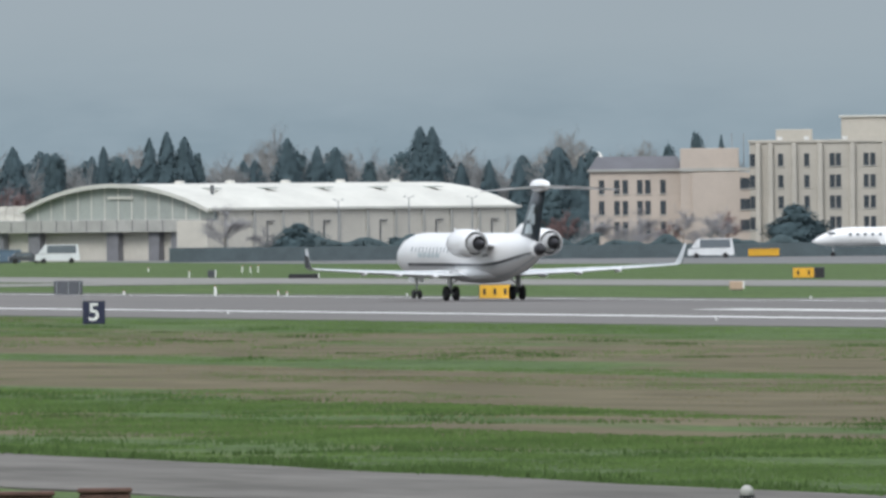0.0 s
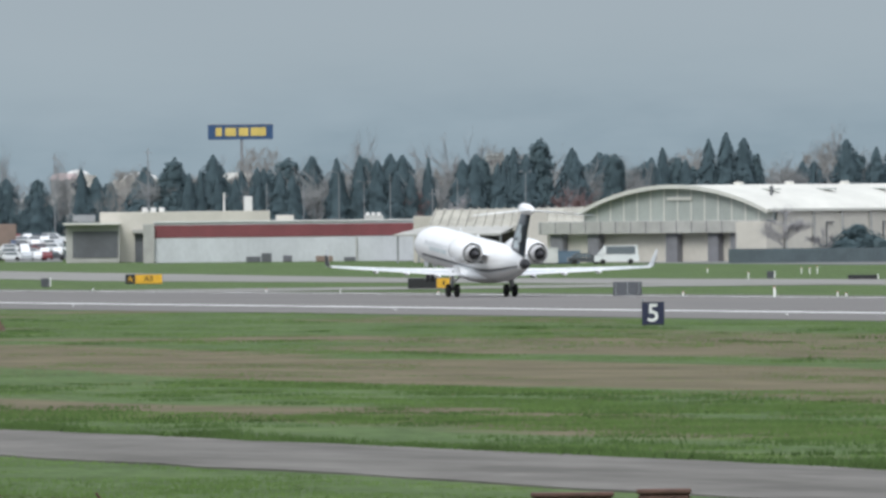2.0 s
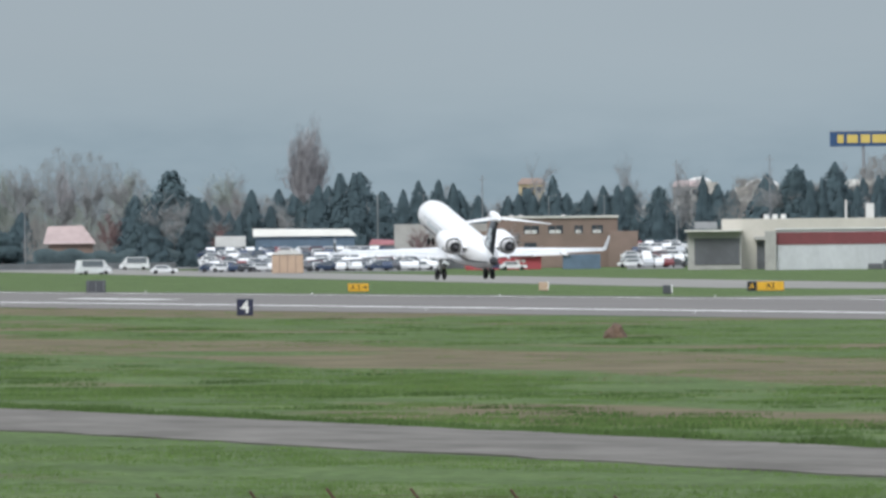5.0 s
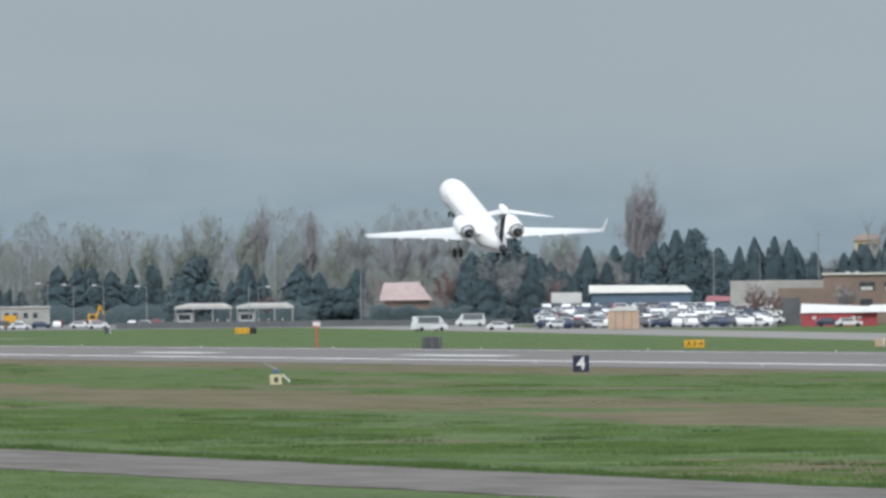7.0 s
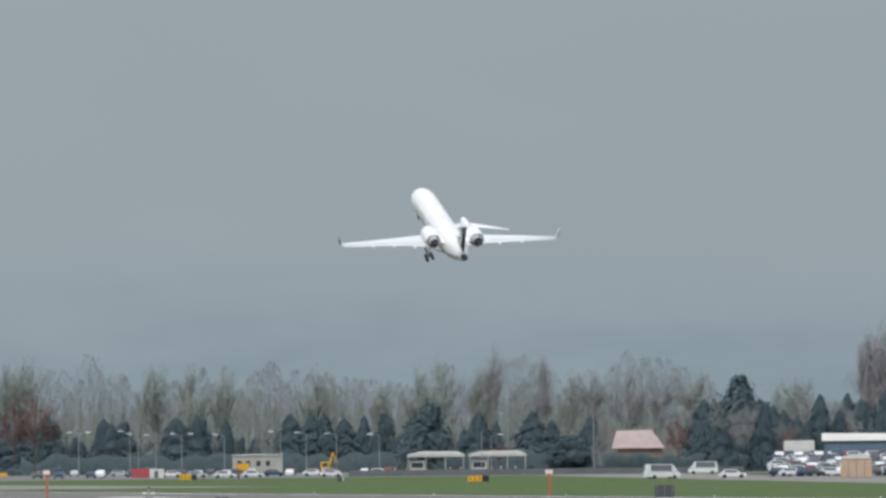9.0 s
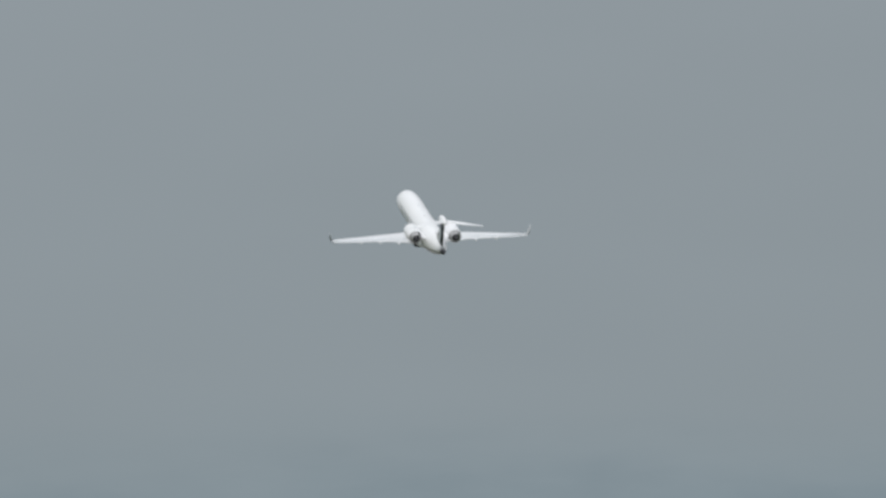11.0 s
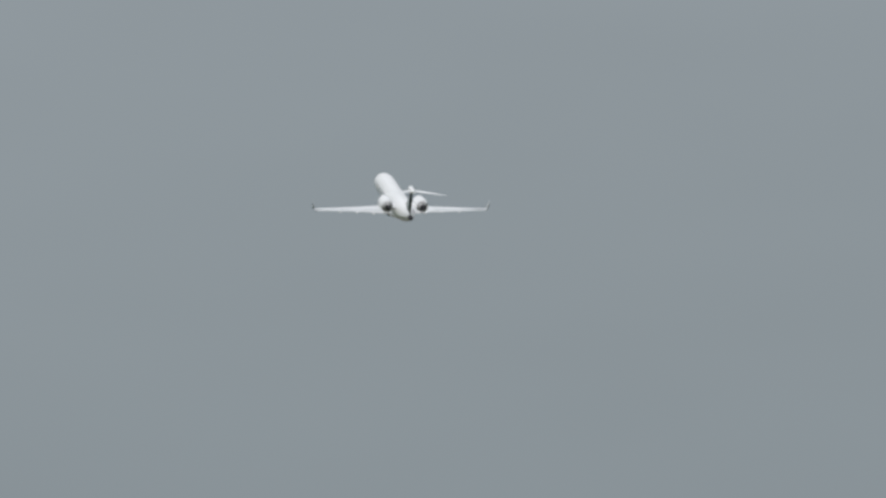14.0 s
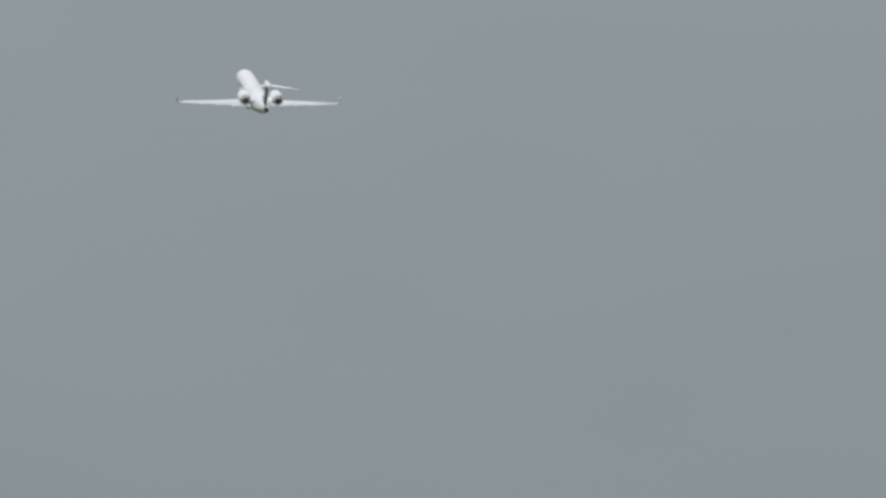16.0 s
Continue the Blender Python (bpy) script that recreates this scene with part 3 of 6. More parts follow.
def fly():
    walk(JET, [(t, pose(x, y, z, 0, 0, h) @ pose(0, 0, 0, p) @ pose(0, 0, 0, 0, b)) for t, x, y, z, p, b, h in FLIGHT])
    # the wings bend up as they take the load
    for wing, sgn in JET_MOVING["wing"]:
        walk(wing, [(t, pose(sgn * 1.0, 0, 1.5, 0, -sgn * a, 0)) for t, a in ((0, -0.3), (1.5, 0.6), (3.0, 1.12), (8.0, 1.36), (10.0, 1.05), (16.0, 0.9))])
    # the legs stretch when the wheels leave the ground, then fold inwards
    for gear, sgn in JET_MOVING["gear"]:
        walk(gear, [(t, pose(sgn * 2.06, 0, z, 0, sgn * a, 0)) for t, z, a in ((0, 1.5, 0), (2.0, 1.5, 0), (2.5, 1.42, 0), (3.0, 1.28, 0), (3.5, 1.12, 0), (4.0, 1.08, 0), (5.0, 1.02, 0), (8.0, 1.02, 0), (8.6, 1.05, 10), (9.4, 1.12, 35), (10.4, 1.25, 62), (11.6, 1.5, 86), (16, 1.5, 86))])
    walk(JET_NOSE_GEAR, [(t, pose(0, 15.0, 1.48, a, 0, 0)) for t, a in ((0, 0), (7.8, 0), (8.6, 18), (9.6, 60), (10.6, 88), (16, 88))])

# ---- distance: low wooded hills on a glowing sheet, haze painted in ----
def backdrop():
    m = bpy.data.materials.new("hills_with_painted_haze")
    m.use_nodes = True
    n, l = m.node_tree.nodes, m.node_tree.links
    n.clear()
    out, mixs, tr, em = n.new("ShaderNodeOutputMaterial"), n.new("ShaderNodeMixShader"), n.new("ShaderNodeBsdfTransparent"), n.new("ShaderNodeEmission")
    co, sep, mp, t = n.new("ShaderNodeTexCoord"), n.new("ShaderNodeSeparateXYZ"), n.new("ShaderNodeMapping"), n.new("ShaderNodeTexNoise")
    l.new(co.outputs["Object"], sep.inputs[0])
    mp.inputs["Scale"].default_value = (0.006, 0.006, 0.03)
    t.inputs["Detail"].default_value, t.inputs["Scale"].default_value = 6.0, 1.0
    l.new(co.outputs["Object"], mp.inputs[0])
    l.new(mp.outputs[0], t.inputs["Vector"])
    up = n.new("ShaderNodeMath")
    up.operation = "MULTIPLY_ADD"
    up.inputs[1].default_value, up.inputs[2].default_value = 34.0, -17.0
    l.new(t.outputs[0], up.inputs[0])
    add = n.new("ShaderNodeMath")
    l.new(sep.outputs["Z"], add.inputs[0])
    l.new(up.outputs[0], add.inputs[1])
    # haze is painted: the sheet glows pale blue and thins out upwards
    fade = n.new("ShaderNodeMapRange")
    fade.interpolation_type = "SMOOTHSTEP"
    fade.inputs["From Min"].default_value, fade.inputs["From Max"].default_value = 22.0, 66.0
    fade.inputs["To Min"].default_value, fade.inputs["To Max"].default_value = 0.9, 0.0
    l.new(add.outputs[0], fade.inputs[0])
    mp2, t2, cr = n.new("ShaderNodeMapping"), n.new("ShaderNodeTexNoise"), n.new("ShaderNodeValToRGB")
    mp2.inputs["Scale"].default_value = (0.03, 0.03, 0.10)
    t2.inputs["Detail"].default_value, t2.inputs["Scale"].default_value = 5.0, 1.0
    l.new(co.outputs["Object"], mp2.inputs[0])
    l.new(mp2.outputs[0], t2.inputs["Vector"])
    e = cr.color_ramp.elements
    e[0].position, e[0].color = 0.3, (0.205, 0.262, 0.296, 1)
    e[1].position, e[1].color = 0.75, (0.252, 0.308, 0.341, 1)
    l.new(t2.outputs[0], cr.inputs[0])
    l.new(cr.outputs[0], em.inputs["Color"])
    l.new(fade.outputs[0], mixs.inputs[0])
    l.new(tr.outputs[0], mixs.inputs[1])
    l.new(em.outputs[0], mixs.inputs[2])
    l.new(mixs.outputs[0], out.inputs["Surface"])
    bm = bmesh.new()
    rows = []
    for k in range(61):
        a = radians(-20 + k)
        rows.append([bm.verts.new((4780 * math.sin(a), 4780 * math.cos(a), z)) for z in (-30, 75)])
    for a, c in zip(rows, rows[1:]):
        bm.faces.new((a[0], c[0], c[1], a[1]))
    ob = tagged(part("backdrop", bm, m), "wooded hills on a glowing sheet with painted haze", "hills", kind="structure")
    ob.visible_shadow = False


backdrop()

# ---- buildings ----
M_PLASTER = material("cream_painted_wall", (0.56, 0.53, 0.47), 0.85, vary=0.08, scale=5, fine=1.5)
M_CREAMROOF = material("pale_membrane_roof", (0.60, 0.59, 0.54), 0.7, vary=0.09, scale=7, fine=1.0)
M_GREYWALL = material("grey_green_cladding", (0.36, 0.385, 0.36), 0.8, vary=0.1, scale=4, fine=2)
M_CONCRETE = material("weathered_concrete", (0.40, 0.395, 0.37), 0.9, vary=0.12, scale=3, fine=2)
# dark paint of real parts, and also the shade painted into openings
M_DARKWALL = material("dark_paint_and_painted_shade", (0.12, 0.125, 0.135), 0.85, vary=0.15, scale=3, fine=2)
M_OLDROOF = material("weathered_ribbed_roof", (0.40, 0.385, 0.335), 0.85, vary=0.2, scale=2.5, fine=2)
M_PIER = material("grey_door_pier", (0.20, 0.20, 0.215), 0.85, vary=0.12, scale=3, fine=2)
M_WINDOW = material("dark_window_glass", (0.05, 0.06, 0.07), 0.12, vary=0.1, scale=2, fine=1)
M_STUCCO = material("pinkish_beige_stucco", (0.50, 0.43, 0.37), 0.9, vary=0.07, scale=5, fine=1.5)
M_BEIGE = material("beige_precast_panels", (0.47, 0.44, 0.385), 0.9, vary=0.08, scale=6, fine=1.5)
M_SLATE = material("dark_slate_roof", (0.13, 0.13, 0.145), 0.8, vary=0.12, scale=3, fine=3)
M_OXBLOOD = material("oxblood_painted_band", (0.19, 0.055, 0.06), 0.7, vary=0.14, scale=4, fine=2)
M_WHITEWALL = material("white_painted_block_wall", (0.52, 0.54, 0.55), 0.85, vary=0.1, scale=4, fine=2, spread=(1, 1, 0.5))
M_BRICK = material("brown_brick_wall", (0.235, 0.175, 0.145), 0.9, vary=0.12, scale=3, fine=4)
M_RED = material("red_canvas", (0.42, 0.075, 0.09), 0.7, vary=0.15, scale=2, fine=3)
M_BLUE = material("blue_painted_metal", (0.115, 0.17, 0.235), 0.6, vary=0.15, scale=2, fine=3)
M_WHITECLOTH = material("white_canvas", (0.62, 0.62, 0.60), 0.8, vary=0.08, scale=2, fine=3)
M_FADED = material("faded_maroon_roof", (0.30, 0.12, 0.135), 0.8, vary=0.15, scale=2, fine=3)
M_TAN = material("tan_orange_cladding", (0.52, 0.38, 0.28), 0.85, vary=0.1, scale=2, fine=3)
M_PINK = material("pink_clay_roof", (0.41, 0.325, 0.315), 0.9, vary=0.1, scale=2, fine=4)
M_YELLOWHOUSE = material("yellow_render", (0.52, 0.43, 0.26), 0.9, vary=0.08, scale=3, fine=2)
M_POLE = material("galvanised_pole", (0.30, 0.31, 0.32), 0.55, metal=0.4, vary=0.1, scale=1, fine=6)


def arch_points(half, eave, rise, n=16):
    r = (half * half + rise * rise) / (2 * rise)
    a = math.asin(half / r)
    return [(r * math.sin(-a + 2 * a * i / n), eave + rise - r + r * math.cos(-a + 2 * a * i / n)) for i in range(n + 1)]


def hangar():
    """Local frame: x along the arched front, y away along the barrel, origin at the front's right end."""
    W, L, E, R = 36.0, 60.0, 7.0, 3.5
    th = empty("hangar", facing(524.5, 2131.4, -44), "large cream barrel-roofed hangar with glazed arched front", "hangar")
    pts = [(x - W / 2, z) for x, z in arch_points(W / 2, E, R)]
    part("roof", loft([[(x, y, z + o) for x, z in pts for o in (0,)] + [(x, y, z - .35) for x, z in reversed(pts)] for y in (-1.0, L + 1.0)]), M_CREAMROOF, th, "pale cream barrel roof", smooth=False)
    part("fascia", loft([[(x, -1.05 + d, z + o) for x, z in pts] + [(x, -1.05 + d, z - .5) for x, z in reversed(pts)] for d, o in ((-.15, .06), (.02, .06))]), M_CREAMROOF, th, "pale arched fascia")
    front = part("front_wall", loft([[(x, 0, z - .1) for x, z in pts] + [(0, 0, 5.6), (-W, 0, 5.6)], [(x, .3, z - .1) for x, z in pts] + [(0, .3, 5.6), (-W, .3, 5.6)]]), M_GREYWALL, th, "grey-green glazed arch")
    for k in range(1, 14):
        x = -W * k / 14
        z = next(z0 + (z1 - z0) * (x - x0) / (x1 - x0) for (x0, z0), (x1, z1) in zip(pts, pts[1:]) if x0 <= x <= x1)
        part("mullion", boxed(x - .09, x + .09, -.08, 0.0, 5.6, z - .3), M_CREAMROOF, front)
    part("vent", boxed(-W * .55, -W * .42, -.3, 0, 8.4, 8.8, .03), M_CREAMROOF, front, "white vent hood")
    beam = part("door_beam", boxed(-W - 8, -1.5, -.9, .35, 3.9, 5.6, .05), M_CONCRETE, th, "weathered concrete beam over the doors")
    for k in range(15):
        part("beam_joint", boxed(-W - 7.6 + k * 2.9, -W - 7.48 + k * 2.9, -.93, -.9, 3.95, 5.55), M_DARKWALL, beam)
    part("door_wall", boxed(-W - 8, -1.5, .9, 1.2, 0, 3.9), M_PLASTER, th, "recessed concrete doors")
    for x, w in ((-3.5, 1.6), (-6.2, 1.7), (-10.2, 2.0), (-18, 2.2), (-33, 2.2), (-40, 2.4)):
        part("pier", boxed(x - w, x, -.2, .897, 0, 3.9, .04), M_PIER, th, "dark door pier")
    part("corner_block", boxed(-5.5, .3, -1.6, 1.0, 0, 5.4, .05), M_PLASTER, th, "cream corner block")
    side = part("side_wall", boxed(-.3, 0.0, 1.0, L, 0, E + .1), M_PLASTER, th, "long cream side wall")
    for k in range(11):
        part("pilaster", boxed(0.0, .3, 2 + k * 5.6, 2.4 + k * 5.6, 0, E - .35), M_CONCRETE, side)
        if k % 2:
            # arm fixed to the wall in place of a free-standing lamp post
            part("wall_light", boxed(0.0, .3, 4.75 + k * 5.6, 6.1 + k * 5.6, 5.15, 5.3, .02), M_DARKWALL, side, "dark arm standing for a lamp post")
            part("downpipe", rod((.12, 4.8 + k * 5.6, 0), (.12, 4.8 + k * 5.6, 5.2), .1, .1, 6), M_DARKWALL, side)
    part("eave", boxed(0, .45, -1.0, L + 1, E - .25, E + .15, .03), M_CREAMROOF, side)
    part("back_wall", loft([[(x, L, z - .1) for x, z in pts] + [(0, L, 0), (-W, L, 0)], [(x, L + .3, z - .1) for x, z in pts] + [(0, L + .3, 0), (-W, L + .3, 0)]]), M_PLASTER, th)
    for y in (8, 19, 30, 41, 52):
        for x in (-8.5,):
            part("skylight", boxed(x - 2.2, x + 1.2, y, y + 1.3, 9.7, 9.86, .04), M_GREYWALL, th, "flat roof light")
    for y in (12, 22, 33, 44, 55):
        part("roof_vent", rod((-W / 2, y, 10.4), (-W / 2, y, 10.9), .8, .6, 10), M_CREAMROOF, th, "low roof ventilator")
    part("roof_vent", rod((-6, 6, 8.9), (-6, 6, 10.2), .2, .25, 8), M_DARKWALL, th, "dark stub chimney")


hangar()


def annex():
    """Low workshops beside the hangar: a ribbed sloping roof, an open canopy and a blank end wall."""
    R = 2330.0
    k = R / 28631
    th = empty("workshop", facing(517.7, 2271.8), "low cream workshop with ribbed roof and open canopy", "workshop")
    x = lambda p: (p - 640) * k
    part("wall", boxed(x(540), x(860), 6, 6.4, 0, 7.2), M_PLASTER, th)
    roof = part("ribbed_roof", loft([[(x(538), 6, 7.6), (x(812), 6, 7.75)], [(x(520), -1.5, 4.6), (x(812), -1.5, 4.7)], [(x(520), -1.5, 4.3), (x(812), -1.5, 4.4)], [(x(538), 6, 7.2), (x(812), 6, 7.3)]], close=False, cap=False), M_OLDROOF, th, "pale weathered sloping roof")
    for i in range(19):
        s = i / 18
        part("rib", rod((x(538 + 274 * s), 6, 7.78), (x(522 + 290 * s), -1.6, 4.72), .12, .12, 6), M_OLDROOF, roof)
    part("canopy", loft([[(x(540), 2, 5.6), (x(690), 2, 5.6)], [(x(462), -6, 4.1), (x(652), -6, 4.1)], [(x(462), -6, 3.8), (x(652), -6, 3.8)], [(x(540), 2, 5.3), (x(690), 2, 5.3)]], close=False, cap=False), M_CONCRETE, th, "grey sloping canopy roof")
    for p in (470, 507, 527, 651):
        part("canopy_post", rod((x(p), -5.7, 0), (x(p), -5.7, 4.0), .15, .15, 8), M_POLE, th)
    # the shade under the canopy is a dark panel
    part("dark_bay", boxed(x(536), x(655), 3, 3.4, 0, 5.0), M_DARKWALL, th, "dark panel painted for the shade in the bay")
    part("end_wall", boxed(x(681), x(735), -2.4, -2.0, 0, 7.4, .05), M_PLASTER, th, "blank cream end wall")
    part("parapet", boxed(x(735), x(862), -2.2, -1.8, 3.6, 5.7, .05), M_CONCRETE, th, "concrete parapet")
    part("lower_wall", boxed(x(735), x(862), 1.0, 1.4, 0, 3.7), M_CONCRETE, th)
    for i in range(8):
        part("pilaster", boxed(x(738 + i * 15), x(740 + i * 15), -2.3, -2.2, 3.6, 5.7), M_DARKWALL, th)
    part("low_roof_house", boxed(x(497), x(536), 7, 11, 0, 6.7, .05), M_PLASTER, th, "small cream roof house")


annex()


def warehouse():
    R = 2480.0
    k = R / 28631
    x = lambda p: (p - 260) * k
    th = empty("warehouse", facing(518.8, 2425.1), "long low white warehouse with dark red band", "warehouse")
    wall = part("wall", boxed(x(40), x(520), 0, 18, 0, 6.15, .05), M_WHITEWALL, th, "white block wall")
    part("red_band", boxed(x(40), x(520), -.08, -.003, 3.9, 5.8), M_OXBLOOD, wall, "dark red painted band")
    part("coping", boxed(x(38), x(520), -.25, .3, 6.15, 6.4, .04), M_WHITECLOTH, wall, "white coping")
    part("end_block", boxed(x(20), x(40), -.8, 10, 0, 6.0, .05), M_CONCRETE, th, "pale grey end block")
    part("downpipe", rod((x(398), -.15, 0), (x(398), -.15, 3.8), .12, .12, 6), M_CONCRETE, wall)
    part("rooftop_unit", boxed(x(412), x(446), 6, 9, 6.4, 7.0, .05), M_CONCRETE, th, "rooftop ventilation unit")
    for p in (418, 428, 438):
        part("rooftop_fan", rod((x(p), 7.5, 7.0), (x(p), 7.5, 7.5), .35, .3, 8), M_WHITECLOTH, th)
    part("roof_box", boxed(x(255), x(287), 8, 11, 6.2, 7.2, .05), M_PLASTER, th)
    # debris and stores along the foot of the wall
    for p, w, h, m in ((215, 26, .9, M_DARKWALL), (238, 18, 1.4, M_DARKWALL), (275, 16, 1.0, M_SLATE), (340, 30, .9, M_BRICK), (385, 20, .7, M_DARKWALL)):
        ob = part("crate", boxed(x(p) - w * k / 2, x(p) + w * k / 2, -6, -4.5, 0, h, .08), m)
        ob.matrix_basis = th.matrix_basis
        tagged(ob, "low dark crate beside the warehouse wall", "crate", "crates along the warehouse")
    b = empty("depot", facing(525.3, 2505.5), "flat-roofed cream depot with loading dock", "depot")
    j = 2560.0 / 28631
    x = lambda p: (p - 960) * j
    part("wall", boxed(x(760), x(1062), 6, 24, 0, 8.0, .05), M_PLASTER, b, "cream upper wall")
    part("dock_block", boxed(x(700), x(795), 1, 8, 0, 6.0, .05), M_CONCRETE, b, "grey dock block")
    # shade inside the dock, painted as a panel on the wall
    part("dock_opening", boxed(x(712), x(792), .9, .997, .8, 5.0), M_DARKWALL, b, "dark panel painted for shade in the loading dock")
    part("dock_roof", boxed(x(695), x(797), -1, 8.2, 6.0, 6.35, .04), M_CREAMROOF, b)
    # another dark panel, for shade in the doorway
    part("doorway", boxed(x(822), x(850), 5.9, 5.997, 0, 4.6), M_DARKWALL, b, "dark panel painted as a shaded doorway")
    part("door_hood", boxed(x(818), x(856), 4.6, 6, 4.6, 5.2, .04), M_CONCRETE, b)
    part("flue", rod((x(981), 10, 8), (x(981), 10, 10.9), .16, .16, 8), M_WHITECLOTH, b, "thin white flue")
    part("chimney", boxed(x(1016), x(1031), 10, 11.2, 8, 10.3, .04), M_WHITECLOTH, b, "square white chimney")
    part("roof_rail", boxed(x(712), x(752), 6.1, 6.3, 6.5, 7.6, .04), M_POLE, b, "rooftop plant frame")
    for p in (840, 855, 870):
        part("rooftop_fan", rod((x(p), 9, 8), (x(p), 9, 8.7), .5, .4, 8), M_WHITECLOTH, b)


warehouse()


def window_row(wall, xs, y, z0, z1, w, mat=None):
    for p in xs:
        win = part("window", boxed(p - w / 2, p + w / 2, y - .06, y - .003, z0, z1), mat or M_WINDOW, wall)
        part("sill", boxed(p - w / 2 - .1, p + w / 2 + .1, y - .16, y - .004, z0 - .16, z0 - .01), M_CONCRETE, win)


def hotel():
    R = 2500.0
    k = R / 28631
    x = lambda p: (p - 1300) * k
    z = lambda p: 5.04 + (386.5 - p) * k
    th = empty("hotel", facing(675.2, 2407.1), "beige hotel with slate roofed wing and stepped tower", "hotel")
    wing = part("wing", boxed(x(1044), x(1205), 6, 22, 0, z(302), .05), M_STUCCO, th, "pinkish three-storey wing")
    part("slate_roof", loft([[(x(1040), 5.6, z(302)), (x(1207), 5.6, z(302)), (x(1207), 22, z(302)), (x(1040), 22, z(302))], [(x(1056), 9, z(276)), (x(1200), 9, z(276)), (x(1200), 18, z(276)), (x(1056), 18, z(276))]]), M_SLATE, wing, "dark slate roof")
    part("cornice", boxed(x(1040), x(1207), 5.5, 5.997, z(303), z(299), .03), M_CONCRETE, wing)
    for zt in (318, 355, 392):
        window_row(wing, [x(p) for p in (1065, 1092, 1107, 1133, 1147, 1174)], 6, z(zt + 24), z(zt), .85)
    tow = part("stair_block", boxed(x(1205), x(1309), 3, 20, 0, z(263), .05), M_STUCCO, th, "plain pinkish stair block")
    part("string_course", boxed(x(1203), x(1330), 2.7, 2.997, z(304), z(298), .03), M_CONCRETE, tow)
    low = part("link_block", boxed(x(1226), x(1332), 2, 3, 0, z(306), .05), M_STUCCO, th, "plain pinkish front")
    for zt in (316, 353, 390):
        window_row(low, [x(1320)], 2, z(zt + 19), z(zt), 1.6)
    main = part("main_block", boxed(x(1328), x(1760), 0, 24, 0, z(251), .05), M_BEIGE, th, "six-storey beige block")
    for p in (1338, 1360, 1402, 1448, 1505, 1562, 1620, 1680):
        part("pilaster", boxed(x(p), x(p + 9), -1.0, 0, 0, z(256), .08), M_BEIGE, main, "rounded beige pier")
    for zt in (274, 312, 349, 386):
        window_row(main, [x(p) for p in (1333, 1383, 1429, 1474, 1485, 1534, 1546, 1590, 1602, 1650)], 0, z(zt + 22), z(zt), .8)
    part("parapet", boxed(x(1326), x(1762), -.3, .0, z(255), z(250), .03), M_BEIGE, main)
    part("lift_house", boxed(x(1375), x(1440), 6, 14, z(251), z(231), .05), M_BEIGE, th, "rooftop lift house")
    part("upper_block", boxed(x(1492), x(1700), 6, 20, z(251), z(210), .05), M_BEIGE, th, "upper storey block")
    part("upper_cap", boxed(x(1488), x(1704), 5.6, 20.4, z(210), z(207), .03), M_CREAMROOF, th)
    for p in (1382, 1429, 1497):
        part("rooftop_lamp", rod((x(p), 2, z(251)), (x(p), 2, z(244)), .45, .35, 8), M_WHITECLOTH, th, "white rooftop lamp housing")
    for p in (1297, 1318):
        part("mast", rod((x(p), 8, 0), (x(p), 8, z(236)), .12, .06, 6), M_POLE, th, "thin pale mast")


hotel()


def office():
    R = 2900.0
    k = R / 28631
    x = lambda p: (p - 440) * k
    z = lambda p: 5.04 + (416 - p) * k
    th = empty("office_building", facing(543.5, 2848.6), "brown brick office building with flat roof", "office building")
    up = part("upper_block", boxed(x(345), x(576), 4, 26, 0, z(376), .05), M_BRICK, th, "brown brick block")
    part("roof_edge", boxed(x(343), x(578), 3.6, 4.2, z(378), z(374), .03), M_CREAMROOF, up, "pale roof edge")
    for p, w in ((423, 27), (466, 26), (507, 15), (540, 20)):
        win = part("window", boxed(x(p - w / 2), x(p + w / 2), 3.9, 3.997, z(405), z(391)), M_WINDOW, up)
        # the pane's pale reflection is laid on as a white panel
        part("blind", boxed(x(p - w / 2 + 2), x(p + w / 2 - 4), 3.85, 3.897, z(405), z(399)), M_WHITECLOTH, win, "pale panel painted for the reflection")
        part("frame", boxed(x(p) - .05, x(p) + .05, 3.82, 3.9, z(405), z(391)), M_BRICK, win)
    # dark glass laid on the wall for the porch's shade
    part("porch", boxed(x(410), x(432), 3.85, 3.997, z(430), z(421)), M_WINDOW, up, "dark panel painted as a shaded porch")
    lo = part("low_block", boxed(x(265), x(376), 0, 20, 0, z(400), .05), M_BRICK, th, "low brown brick block")
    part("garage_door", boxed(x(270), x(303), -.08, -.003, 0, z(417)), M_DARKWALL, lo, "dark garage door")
    part("side_block", boxed(x(560), x(612), 1, 20, 0, z(402), .05), M_BRICK, th, "low brown side block")
    part("white_shed", boxed(x(178), x(345), 27, 40, 0, z(386), .05), M_CONCRETE, th, "long pale shed behind")
    for p in (388, 405, 480):
        part("roof_dome", rod((x(p), 8, z(376)), (x(p), 8, z(372)), .5, .3, 10), M_WHITECLOTH, th, "white roof dome")


office()


